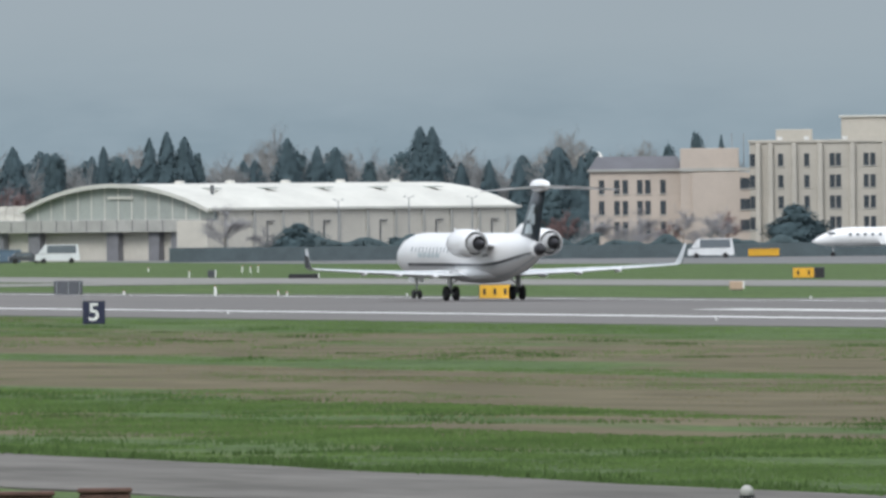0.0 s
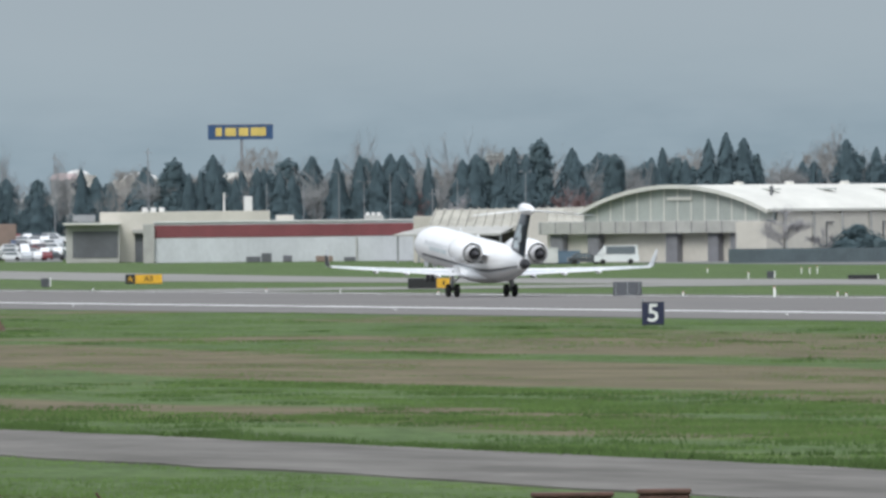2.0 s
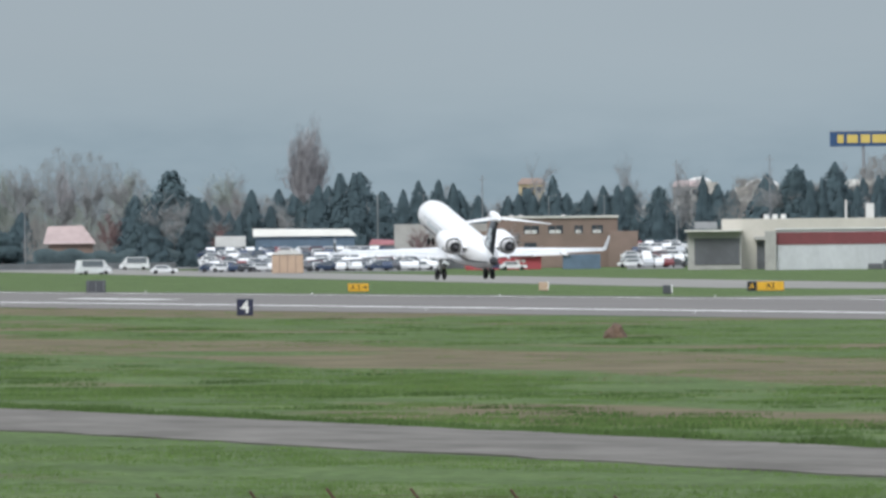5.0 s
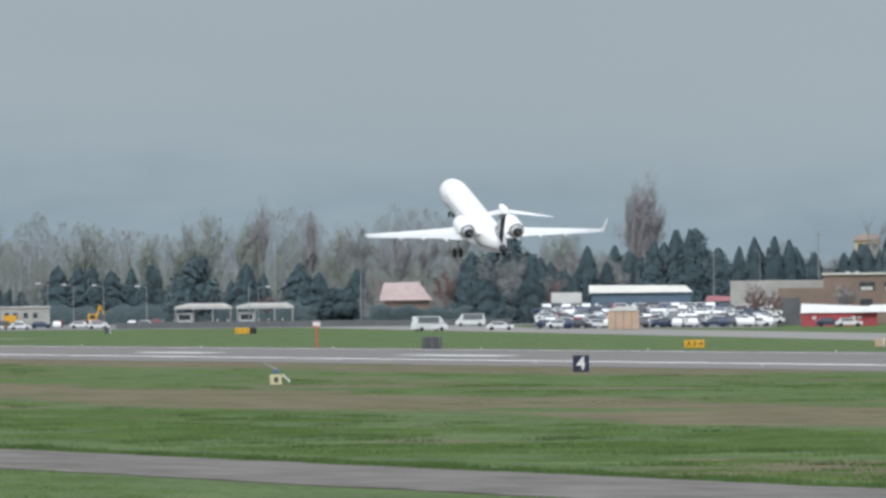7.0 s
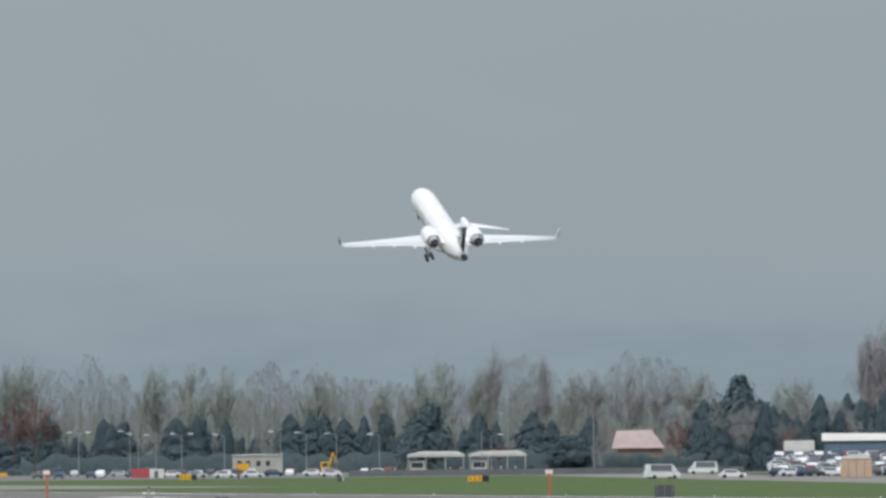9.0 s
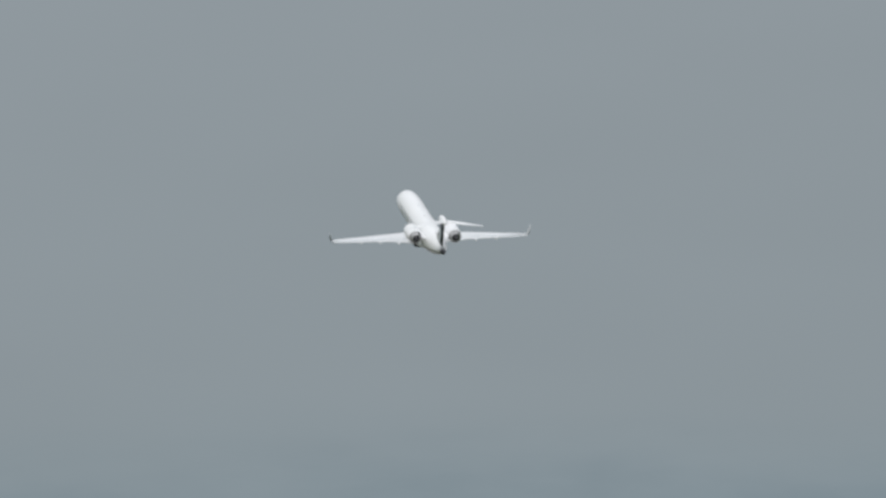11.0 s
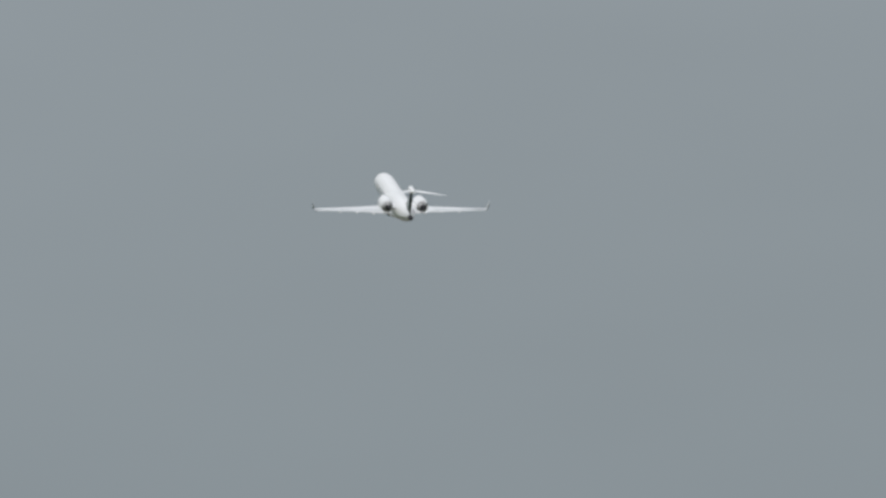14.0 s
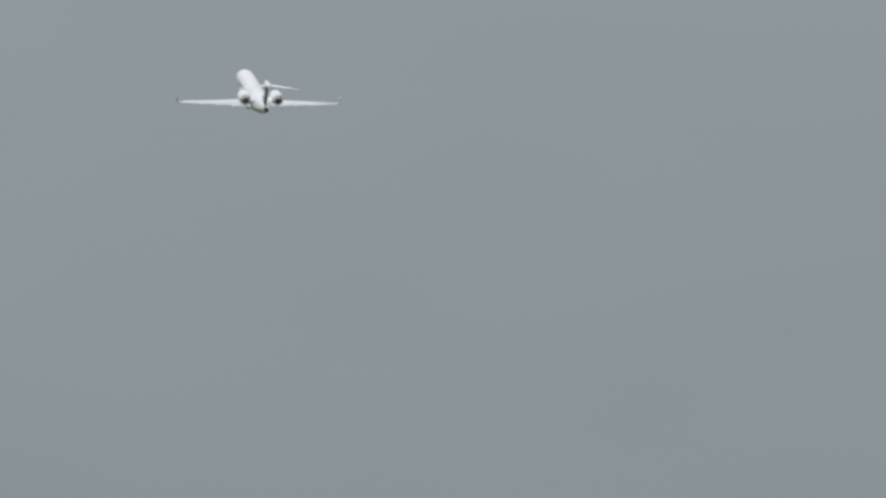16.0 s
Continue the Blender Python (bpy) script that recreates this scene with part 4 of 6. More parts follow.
def shelter():
    R = 2750.0
    k = R / 28631
    x = lambda p: (p - 420) * k
    th = empty("tent_store", facing(513.5, 2701.6), "red-sided tent store with white canvas top", "tent")
    part("red_side", boxed(x(306), x(440), 0, 8, 0, 2.3, .05), M_RED, th, "red canvas side")
    part("white_top", loft([[(x(304), -.3, 2.3), (x(440), -.3, 2.3), (x(440), 8.3, 2.3), (x(304), 8.3, 2.3)], [(x(306), 3.5, 3.9), (x(436), 3.5, 3.3), (x(436), 4.5, 3.3), (x(306), 4.5, 3.9)]]), M_WHITECLOTH, th, "white canvas top")
    part("ridge", loft([[(x(400), -1, 2.3), (x(492), -1, 2.4), (x(492), 6, 2.4), (x(400), 6, 2.3)], [(x(430), 2, 3.6), (x(460), 2, 3.6), (x(460), 3, 3.6), (x(430), 3, 3.6)]]), M_WHITECLOTH, th, "peaked white canopy")
    part("blue_side", boxed(x(478), x(545), -.5, 6, 0, 2.5, .05), M_BLUE, th, "blue-grey tarpaulin side")
    for p in (325, 395, 405):
        part("lettering_bar", boxed(x(p), x(p + 7), -.03, -.003, 1.2, 1.7), M_WHITECLOTH, th)
    th = empty("long_shed", facing(536.5, 3053.2, 0, 3.3), "long shed with white roof and blue wall", "shed")
    k2 = 3100.0 / 28631
    x = lambda p: (p - 540) * k2
    part("wall", boxed(x(452), x(628), 0, 12, -.3, 2.9, .05), M_BLUE, th, "blue metal wall")
    part("roof", loft([[(x(448), -.6, 2.9), (x(632), -.6, 2.9), (x(632), 12, 2.9), (x(448), 12, 2.9)], [(x(448), 5, 4.4), (x(620), 5, 4.2), (x(620), 7, 4.2), (x(448), 7, 4.4)]]), M_CREAMROOF, th, "white metal roof")
    th = empty("trailer", facing(515.7, 3016.2, 0, 3.3), "long white box trailer parked beside the shed", "trailer")
    part("body", boxed(-2.9, 2.9, 0, 2.5, 1.0, 3.0, .06), M_WHITECLOTH, th)
    part("skirt", boxed(-2.6, 2.6, .3, 2.2, .55, 1.0), M_DARKWALL, th)
    for o in (-2.0, -1.2, 2.0):
        part("wheel", rod((o, .2, .5), (o, .5, .5), .5, .5, 14), M_TYRE, th)
    th = empty("equipment_hut", facing(447.2, 2561.3), "tan orange equipment hut with rounded top", "hut")
    part("body", boxed(-2.55, 2.55, 0, 4.5, 0, 3.1, .15), M_TAN, th)
    part("roof", loft([[(-2.6, -.1, 3.1), (2.6, -.1, 3.1), (2.6, 4.6, 3.1), (-2.6, 4.6, 3.1)], [(-1.2, 1, 3.85), (1.2, 1, 3.85), (1.2, 3.5, 3.85), (-1.2, 3.5, 3.85)]]), M_CONCRETE, th)
    for o in (-1.3, 0, 1.3):
        part("panel_joint", boxed(o - .04, o + .04, -.03, -.003, .1, 3.0), M_BRICK, th)
    # a small house under the trees, and pale shelters at the car park's gate
    th = empty("house", facing(555.7, 3455.6), "small house with faded pink hipped roof", "house")
    k3 = 3500.0 / 28631
    part("wall", boxed(-38 * k3, 40 * k3, 0, 10, 0, 5.6, .05), M_BRICK, th, "brown wall")
    part("roof", loft([[(-48 * k3, -1, 5.2), (46 * k3, -1, 5.2), (46 * k3, 11, 5.2), (-48 * k3, 11, 5.2)], [(-40 * k3, 4, 9.0), (22 * k3, 4, 9.2), (22 * k3, 6, 9.2), (-40 * k3, 6, 9.0)]]), M_PINK, th, "faded pink roof")
    for p in (-30, 10):
        part("window", boxed((p - 4) * k3, (p + 4) * k3, -.06, -.003, 1.4, 3.4), M_WINDOW, th)
    part("porch", boxed(-46 * k3, -24 * k3, -2, 0, 0, 3.0, .05), M_WHITECLOTH, th, "white porch")
    for t0, (hx, hy) in enumerate(((541.5, 3660.2), (555.5, 3658.1))):
        th = empty("gate_shelter", facing(hx, hy), "white-roofed gate shelter with glazed booth", "shelter", "gate shelters")
        part("roof", loft([[(-6.7, -2.5, 3.7), (6.7, -2.5, 3.7), (6.7, 2.5, 3.7), (-6.7, 2.5, 3.7)], [(-6.5, -2.3, 4.3), (6.5, -2.3, 4.3), (6.5, 2.3, 4.3), (-6.5, 2.3, 4.3)], [(-3.5, -1.2, 5.0), (4.8, -1.2, 5.0), (4.8, 1.2, 5.0), (-3.5, 1.2, 5.0)]]), M_CONCRETE, th, "pale hipped canopy roof")
        for px in (-6.3, -2.2, 2.2, 6.3):
            part("column", rod((px, -2.2, 0), (px, -2.2, 3.7), .14, .14, 8), M_CONCRETE, th)
        booth = part("booth", boxed(-6.0, -2.5, -1.2, 1.2, 0, 2.9, .05), M_WHITECLOTH, th, "white booth")
        part("window", boxed(-5.6, -2.9, -1.26, -1.203, 1.2, 2.4), M_WINDOW, booth)
    th = empty("site_cabin", facing(507.9, 3715.4), "long pale site cabin with stained wall", "cabin")
    part("body", boxed(-5.8, 5.8, 0, 4, .4, 4.4, .08), M_CONCRETE, th)
    part("roof", boxed(-6, 6, -.3, 4.3, 4.4, 4.7, .05), M_CREAMROOF, th)
    for p in (-4.2, -2.2, 0.2, 2.4):
        part("window", boxed(p - .5, p + .5, -.06, -.003, 2.0, 3.2), M_WINDOW, th)
    for p in (-4.5, 4.5):
        part("foot", boxed(p - .3, p + .3, .5, 3.5, 0, .4), M_DARKWALL, th)
    th = empty("barrier_shed", facing(437.4, 3371.7), "red and white barrier shed", "shed")
    part("body", boxed(-3.2, 0.6, 0, 3, 0, 2.0, .05), M_RED, th, "red side")
    part("white_end", boxed(.6, 3.6, -.1, 3, 0, 1.9, .05), M_WHITECLOTH, th, "white end")
    part("door", boxed(1.6, 2.4, -.15, -.103, 0, 1.5), M_DARKWALL, th)


shelter()


def red_shed():
    th = empty("shed", facing(563.9, 3119.5, 0, 3.3), "low shed with faded red roof behind parked cars", "shed")
    part("wall", boxed(-2.6, 2.6, 0, 4, -.3, 1.1, .05), M_TAN, th, "tan wall")
    part("roof", loft([[(-3.0, -.4, 1.1), (3.0, -.4, 1.1), (3.0, 4.4, 1.1), (-3.0, 4.4, 1.1)], [(-2.4, 1.6, 2.2), (2.6, 1.6, 2.0), (2.6, 2.4, 2.0), (-2.4, 2.4, 2.2)]]), M_FADED, th, "faded red roof")


red_shed()


def far_houses():
    """Houses and white domes over the trees, stretched downwards to suit the camera's view."""
    for (hx, hy), w, z0, z1, mat, roof, lab in (((784.9, 4126.0), 46, 16.57, 19.51, M_YELLOWHOUSE, M_BRICK, "yellow house with low roof on tall stretched walls"),
                                              ((824.5, 4118.3), 50, 15.86, 18.50, M_CONCRETE, M_PINK, "pale house with low roof among trees"),
                                              ((824.9, 4016.2), 110, 9.94, 13.67, M_PLASTER, M_CONCRETE, "long cream block among trees"),
                                              ((797.9, 4021.6), 60, 9.23, 12.52, M_PLASTER, M_CONCRETE, "cream block among trees"),
                                              ((806.6, 3815.7), 60, 14.74, 17.19, M_CONCRETE, M_CREAMROOF, "pale flat block among trees"),
                                              ((825.6, 4016.0), 120, 9.90, 14.19, M_CONCRETE, M_CREAMROOF, "pale grey block among trees"),
                                              ((800.2, 3509.9), 32, 17.93, 20.82, M_GREYWALL, M_GREYWALL, "grey tower block over the trees"),
                                              ((1091.9, 4055.6), 70, 16.58, 19.22, M_PLASTER, M_CREAMROOF, "pale block on tall stretched walls"),
                                              ((1124.4, 4150.4), 46, 18.89, 21.29, M_WHITECLOTH, M_CREAMROOF, "white house on tall stretched walls")):
        k = math.hypot(hx, hy) / 28631
        th = empty("house", facing(hx, hy), lab, "house")
        wall = part("wall", boxed(-w * k / 2, w * k / 2, 0, 12, 0, z1, .05), mat, th)
        rise = 0.4 if roof is mat else 1.6
        part("roof", loft([[(-w * k / 2 - .5, -.5, z1), (w * k / 2 + .5, -.5, z1), (w * k / 2 + .5, 12.5, z1), (-w * k / 2 - .5, 12.5, z1)], [(-w * k * .38, 4, z1 + rise), (w * k * .38, 4, z1 + rise), (w * k * .38, 8, z1 + rise), (-w * k * .38, 8, z1 + rise)]]), roof, th)
        for i in range(max(2, int(w / 14))):
            p = (-.4 + .8 * (i + .5) / max(2, int(w / 14))) * w * k
            part("window", boxed(p - .6, p + .6, -.06, -.003, z1 - 2.2, z1 - .8), M_WINDOW, wall)
    for (hx, hy), r, top in (((853.2, 4163.5), 30, 20.38), ((847.4, 4215.7), 22, 21.34), ((854.0, 4163.3), 28, 20.33)):
        k = math.hypot(hx, hy) / 28631
        th = empty("dome_building", facing(hx, hy), "white domed building rising over the trees", "building")
        part("drum", rod((0, 0, 0), (0, 0, top - r * k * .45), r * k * 1.5, r * k * 1.5, 20), M_PLASTER, th)
        part("dome", loft([[(r * k * math.cos(a) * math.cos(i * math.tau / 20), r * k * math.cos(a) * math.sin(i * math.tau / 20), top - r * k * .45 + r * k * .45 * math.sin(a)) for i in range(20)] for a in (0, .35, .7, 1.05, 1.35, 1.55)]), M_WHITECLOTH, th, "white dome", smooth=True)


far_houses()

# pylon sign: a blue board, its lettering drawn as plain yellow blocks
M_SIGNBLUE = material("sign_blue", (0.03, 0.075, 0.17), 0.5, vary=0.08, scale=3, fine=2)
M_SIGNYELLOW = material("sign_yellow", (0.62, 0.47, 0.12), 0.5, vary=0.08, scale=3, fine=2)


def pylon_sign():
    R = 3600.0
    k = R / 28631
    th = empty("pylon_sign", facing(745.0, 3522.1), "tall pylon sign with blue board and yellow blocks", "sign")
    z0, z1 = 25.09, 28.36
    board = part("board", boxed(-57.5 * k, 57.5 * k, -.6, .6, z0, z1, .08), M_SIGNBLUE, th, "blue sign board")
    for a, b in ((-44, -33), (-27, -8), (-3, 14), (18, 45)):
        part("yellow_block", boxed(a * k, b * k, -.68, -.603, z0 + .75, z1 - .65, .03), M_SIGNYELLOW, board)
    part("rim", boxed(-57.9 * k, 57.9 * k, -.65, .65, z1 - .02, z1 + .15, .03), M_POLE, board)
    part("mast", rod((.25, 0, 0), (.25, 0, z0), .4, .3, 10), M_POLE, th, "pale steel mast")


pylon_sign()

# ---- trees ----
M_BARK = material("grey_brown_bark", (0.11, 0.09, 0.075), 0.95, vary=0.2, scale=1, fine=3)
# needles, leaves and grey twigs are paled towards blue-grey: haze put into colour
M_FIR = material("fir_needles_with_haze_tint", (0.115, 0.163, 0.182), 0.95, vary=0.12, scale=3, fine=1, island=0.08, thin=0.3)
M_EVERGREEN = material("evergreen_leaves_with_haze_tint", (0.115, 0.163, 0.178), 0.95, vary=0.12, scale=3, fine=1, island=0.08, thin=0.3)
M_TWIG = material("bare_grey_twigs", (0.32, 0.325, 0.325), 0.95, vary=0.12, scale=4, fine=1, island=0.12, thin=0.15)
M_POPLAR = material("pale_pinkish_twigs", (0.39, 0.38, 0.39), 0.95, vary=0.12, scale=4, fine=1, island=0.12, thin=0.15)
M_FARTWIG = material("pale_grey_twigs", (0.205, 0.215, 0.215), 0.95, vary=0.12, scale=4, fine=1, island=0.12, thin=0.15)
M_BUDS = material("budding_greenish_twigs", (0.335, 0.37, 0.335), 0.95, vary=0.12, scale=4, fine=1, island=0.12, thin=0.15)
M_THICKET = material("bare_brown_thicket", (0.21, 0.205, 0.195), 0.95, vary=0.12, scale=4, fine=1, island=0.12, thin=0.15)
M_GREENWOOD = material("budding_thicket", (0.20, 0.22, 0.195), 0.95, vary=0.12, scale=4, fine=1, island=0.12, thin=0.15)
M_RUST = material("reddish_budding_twigs", (0.24, 0.165, 0.16), 0.95, vary=0.12, scale=4, fine=1, island=0.12, thin=0.15)
M_HEDGE = material("hedge_leaves_with_haze_tint", (0.115, 0.155, 0.165), 0.95, vary=0.12, scale=2, fine=1, island=0.08, thin=0.3)


def spray(vs, fs, p, out, size, rnd, squash=(1, 1, 1), jitter=0.3):
    """A spray of needles or leaves that lies on the crown's outside, like a shingle, facing out."""
    nrm = (out + Vector((rnd.gauss(0, jitter), rnd.gauss(0, jitter), rnd.gauss(0, jitter)))).normalized()
    side = nrm.cross(Vector((0, 0, 1)))
    side = side.normalized() if side.length > 1e-3 else Vector((1, 0, 0))
    down = nrm.cross(side)
    sign = 1 if down.z < 0 else -1
    down = down * sign
    sq = Vector(squash)
    a, c, d = (q * sq for q in ((-side - down * .5) * size * rnd.uniform(.6, 1), (side - down * .5) * size * rnd.uniform(.6, 1), (down + side * rnd.uniform(-.5, .5)) * size * rnd.uniform(.7, 1.3)))
    k = len(vs)
    vs += [tuple(p + a), tuple(p + c), tuple(p + d)]
    fs.append((k, k + 2, k + 1) if (d - a).cross(c - a).dot(out) > 0 else (k, k + 1, k + 2))


def crown_object(name, vs, fs, mat, parent, ns=None):
    me = bpy.data.meshes.new(name)
    me.from_pydata(vs, [], fs)
    me.materials.append(mat)
    if ns:
        round_shade(me, ns)
    ob = new(name, me)
    ob.parent = parent
    return ob


def conifer(seed, label):
    """Unit size: one metre high, about a third wide; scaled when it is set out."""
    rnd = random.Random(seed)
    th = empty("conifer", pose(0, 0, -500), label, "tree", "conifers behind the airfield")
    part("trunk", rod((0, 0, 0), (0, 0, .97), .018, .003, 6), M_BARK, th)
    vs, fs = [], []
    ns = []
    tops = [(0.0, 0.0, 1.0, 1.0)] + [(rnd.uniform(-.17, .17), rnd.uniform(-.17, .17), rnd.uniform(.62, .9), rnd.uniform(.5, .7)) for _ in range(1 + seed % 3)]
    blunt = rnd.uniform(0.55, 0.8)
    for i in range(2600):
        tx, ty, tall, broad = tops[0] if i % 5 < 3 else tops[rnd.randrange(len(tops))]
        s = rnd.random() ** 0.85
        a = rnd.uniform(0, math.tau)
        tier = 0.85 + 0.13 * math.sin(s * 30 + seed + 2 * math.sin(a * 2 + seed)) + 0.34 * noise.noise((math.cos(a) * 1.6, math.sin(a) * 1.6, s * 6 + seed * 9))
        r = (1 - s) ** blunt * 0.56 * broad * tier * (rnd.uniform(0.8, 1.1) if i % 7 else rnd.uniform(1.0, 1.35))
        z = (0.05 + 0.95 * s) * tall
        out = Vector((math.cos(a), math.sin(a), 0.5))
        spray(vs, fs, Vector((tx + r * math.cos(a), ty + r * math.sin(a), z - r * 0.12)), out, 0.052 * (1.15 - 0.55 * s), rnd, (1, 1, 0.6), 0.28)
        ns += [tuple(out + Vector((0, 0, .15)))] * 3
    for tx, ty, tall, broad in tops:  # solid core added so that gaps in a spire don't look black
        k, m = len(vs), 10
        for j in range(7):
            s = j / 6.3
            r = (1 - s) ** blunt * 0.56 * broad * 0.64
            for i in range(m):
                a = i * math.tau / m
                vs.append((tx + r * math.cos(a), ty + r * math.sin(a), (0.05 + 0.95 * s) * tall - r * .1))
                ns.append((math.cos(a), math.sin(a), .6))
        fs += [(k + j * m + i, k + j * m + (i + 1) % m, k + (j + 1) * m + (i + 1) % m, k + (j + 1) * m + i) for j in range(6) for i in range(m)]
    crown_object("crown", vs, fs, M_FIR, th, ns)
    return th


def evergreen(seed, label):
    """A broad dense crown of several lobes."""
    rnd = random.Random(seed)
    th = empty("evergreen_tree", pose(0, 0, -500), label, "tree")
    part("trunk", rod((0, 0, 0), (0, 0, .7), .03, .01, 7), M_BARK, th)
    lobes = [(rnd.uniform(-.28, .28), rnd.uniform(-.28, .28), rnd.uniform(.25, .55), rnd.uniform(.2, .3)) for _ in range(6)] + [(0.0, 0, .72, .2), (rnd.uniform(-.1, .1), 0, .84, .13)]
    for x, y, z, r in lobes[:4]:
        part("limb", rod((0, 0, .2), (x, y, z), .014, .005, 5), M_BARK, th)
    vs, fs, ns = [], [], []
    for x, y, z, r in lobes:
        for _ in range(420):
            d = Vector((rnd.gauss(0, 1), rnd.gauss(0, 1), rnd.gauss(0, 1))).normalized()
            p = Vector((x, y, z)) + d * r * rnd.uniform(0.82, 1.16) * (1 + .4 * noise.noise(d * 2.5 + Vector((x, y, z)) * 9)) * Vector((1, 1, .9)).length / 1.67
            if p.z > .03:
                out = d + Vector((x * 1.2, y * 1.2, .35))
                spray(vs, fs, p, out, 0.04, rnd, (1, 1, 0.8), 0.25)
                ns += [tuple(out)] * 3
    for x, y, z, r in lobes:  # solid core added to lighten the gaps in each lobe
        k, m = len(vs), 10
        for j in range(6):
            b = -1.3 + 2.7 * j / 5
            for i in range(m):
                d = Vector((math.cos(b) * math.cos(i * math.tau / m), math.cos(b) * math.sin(i * math.tau / m), math.sin(b)))
                vs.append((x + d.x * r * .7, y + d.y * r * .7, max(.02, z + d.z * r * .7)))
                ns.append((d.x + x, d.y + y, d.z + .35))
        fs += [(k + j * m + i, k + j * m + (i + 1) % m, k + (j + 1) * m + (i + 1) % m, k + (j + 1) * m + i) for j in range(5) for i in range(m)]
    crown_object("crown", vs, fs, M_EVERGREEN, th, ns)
    return th


def limbs(vs, fs, a, b, ra, rb):
    """A three-sided twig."""
    d = (b - a).normalized()
    s = d.cross(Vector((0, 0, 1)) if abs(d.z) < 0.9 else Vector((1, 0, 0))).normalized()
    t = d.cross(s)
    k = len(vs)
    for p, r in ((a, ra), (b, rb)):
        for q in range(3):
            vs.append(tuple(p + (s * math.cos(q * 2.094) + t * math.sin(q * 2.094)) * r))
    fs += [(k, k + 1, k + 4, k + 3), (k + 1, k + 2, k + 5, k + 4), (k + 2, k, k + 3, k + 5)]


def bare_tree(seed, upright, mat, label, name="bare_tree", thick=1.0):
    rnd = random.Random(seed)
    th = empty(name, pose(0, 0, -500), label, "tree")
    part("trunk", rod((0, 0, 0), (0, 0, .45), .013, .008, 7), M_BARK, th)
    vs, fs = [], []

    def grow(p, d, length, r, level):
        q = p + d * length
        limbs(vs, fs, p, q, r, r * 0.6)
        if level == 0:
            return
        for _ in range(5):
            s = rnd.uniform(0.3, 1.0)
            side = Vector((rnd.gauss(0, 1), rnd.gauss(0, 1), rnd.gauss(0, 0.5))) * (0.28 if upright else 0.62)
            e = (d + side + Vector((0, 0, 0.5 if upright else 0.12))).normalized()
            grow(p + (q - p) * s, e, length * rnd.uniform(0.5, 0.72), r * 0.55, level - 1)

    for i in range(9 if upright else 7):
        z = rnd.uniform(0.12, 0.42) if upright else rnd.uniform(0.25, 0.45)
        a = rnd.uniform(0, math.tau)
        lean = 0.22 if upright else 0.8
        grow(Vector((0, 0, z)), Vector((math.cos(a) * lean, math.sin(a) * lean, 1)).normalized(), 0.26 if upright else 0.2, 0.0065, 2)
    grow(Vector((0, 0, .42)), Vector((0, 0, 1)), 0.28, 0.008, 2)
    top = max(v[2] for v in vs)
    wide = max(abs(v[0]) for v in vs)
    slim = 0.4 if upright else 0.15  # upright crowns draw in towards the top
    vs = [(x / wide * 0.5 * (1 - slim * max(0, z / top - .5) / .5), y / wide * 0.5 * (1 - slim * max(0, z / top - .5) / .5), z / top) for x, y, z in vs]
    vs2, fs2, ns = [], [], [(0, 0, 0)] * len(vs)
    for _ in range(2300):  # finest twigs, as slivers
        v = vs[rnd.randrange(len(vs))]
        v = (v[0] + rnd.gauss(0, .028), v[1] + rnd.gauss(0, .028), v[2] + rnd.gauss(0, .02))
        if v[2] > 0.25:
            k = len(vs2) + len(vs)
            p, u = Vector(v), Vector((rnd.gauss(0, .4), rnd.gauss(0, .4), 1 if upright else .6)).normalized() * rnd.uniform(.03, .08)
            w = Vector((rnd.gauss(0, 1), rnd.gauss(0, 1), 0)).normalized() * 0.0019 * thick
            vs2 += [tuple(p - w), tuple(p + w), tuple(p + u)]
            out = Vector((v[0] * 1.6, v[1] * 1.6, .55))
            fs2.append((k, k + 1, k + 2) if (w * 2).cross(u).dot(out) > 0 else (k, k + 2, k + 1))
            ns += [tuple(out)] * 3
    crown_object("crown", vs + vs2, fs + fs2, mat, th, ns)
    return th


def set_out(models, rows, seed, wider=1.0):
    """One copy for each row: x, y, height, width."""
    rnd = random.Random(seed)
    for x, y, h, w in rows:
        m = models[rnd.randrange(len(models))]
        copy_thing(m, pose(x, y, 0, 0, 0, rnd.uniform(0, 360)) @ Matrix.Diagonal((w * wider, w * wider, h, 1)))


def drop_model(models):
    for m in models:
        for o in list(m.children_recursive) + [m]:
            bpy.data.objects.remove(o)


FIRS = [conifer(s, "dark green pointed conifer in a tree belt") for s in (1, 2, 3, 4, 5)]
BROAD = [evergreen(s, "broad dark evergreen tree with uneven crown") for s in (11, 12, 13)]
BARE = [bare_tree(s, False, M_TWIG, "bare grey-brown tree with fine twigs") for s in (21, 22, 23)]
BUDDING = [bare_tree(s, True, M_BUDS, "tall budding tree with upright branches", "budding_tree") for s in (31, 32)]
POPLARS = [bare_tree(s, True, M_POPLAR, "tall bare poplar with upright branches", "poplar", 1.5) for s in (41, 42)]
BLOSSOM = [bare_tree(s, False, M_POPLAR, "small bare pinkish tree with fine twigs", "bare_tree", 1.6) for s in (61, 62)]
RUSTY = [bare_tree(s, False, M_RUST, "small reddish budding tree", "budding_tree", 2.0) for s in (51,)]

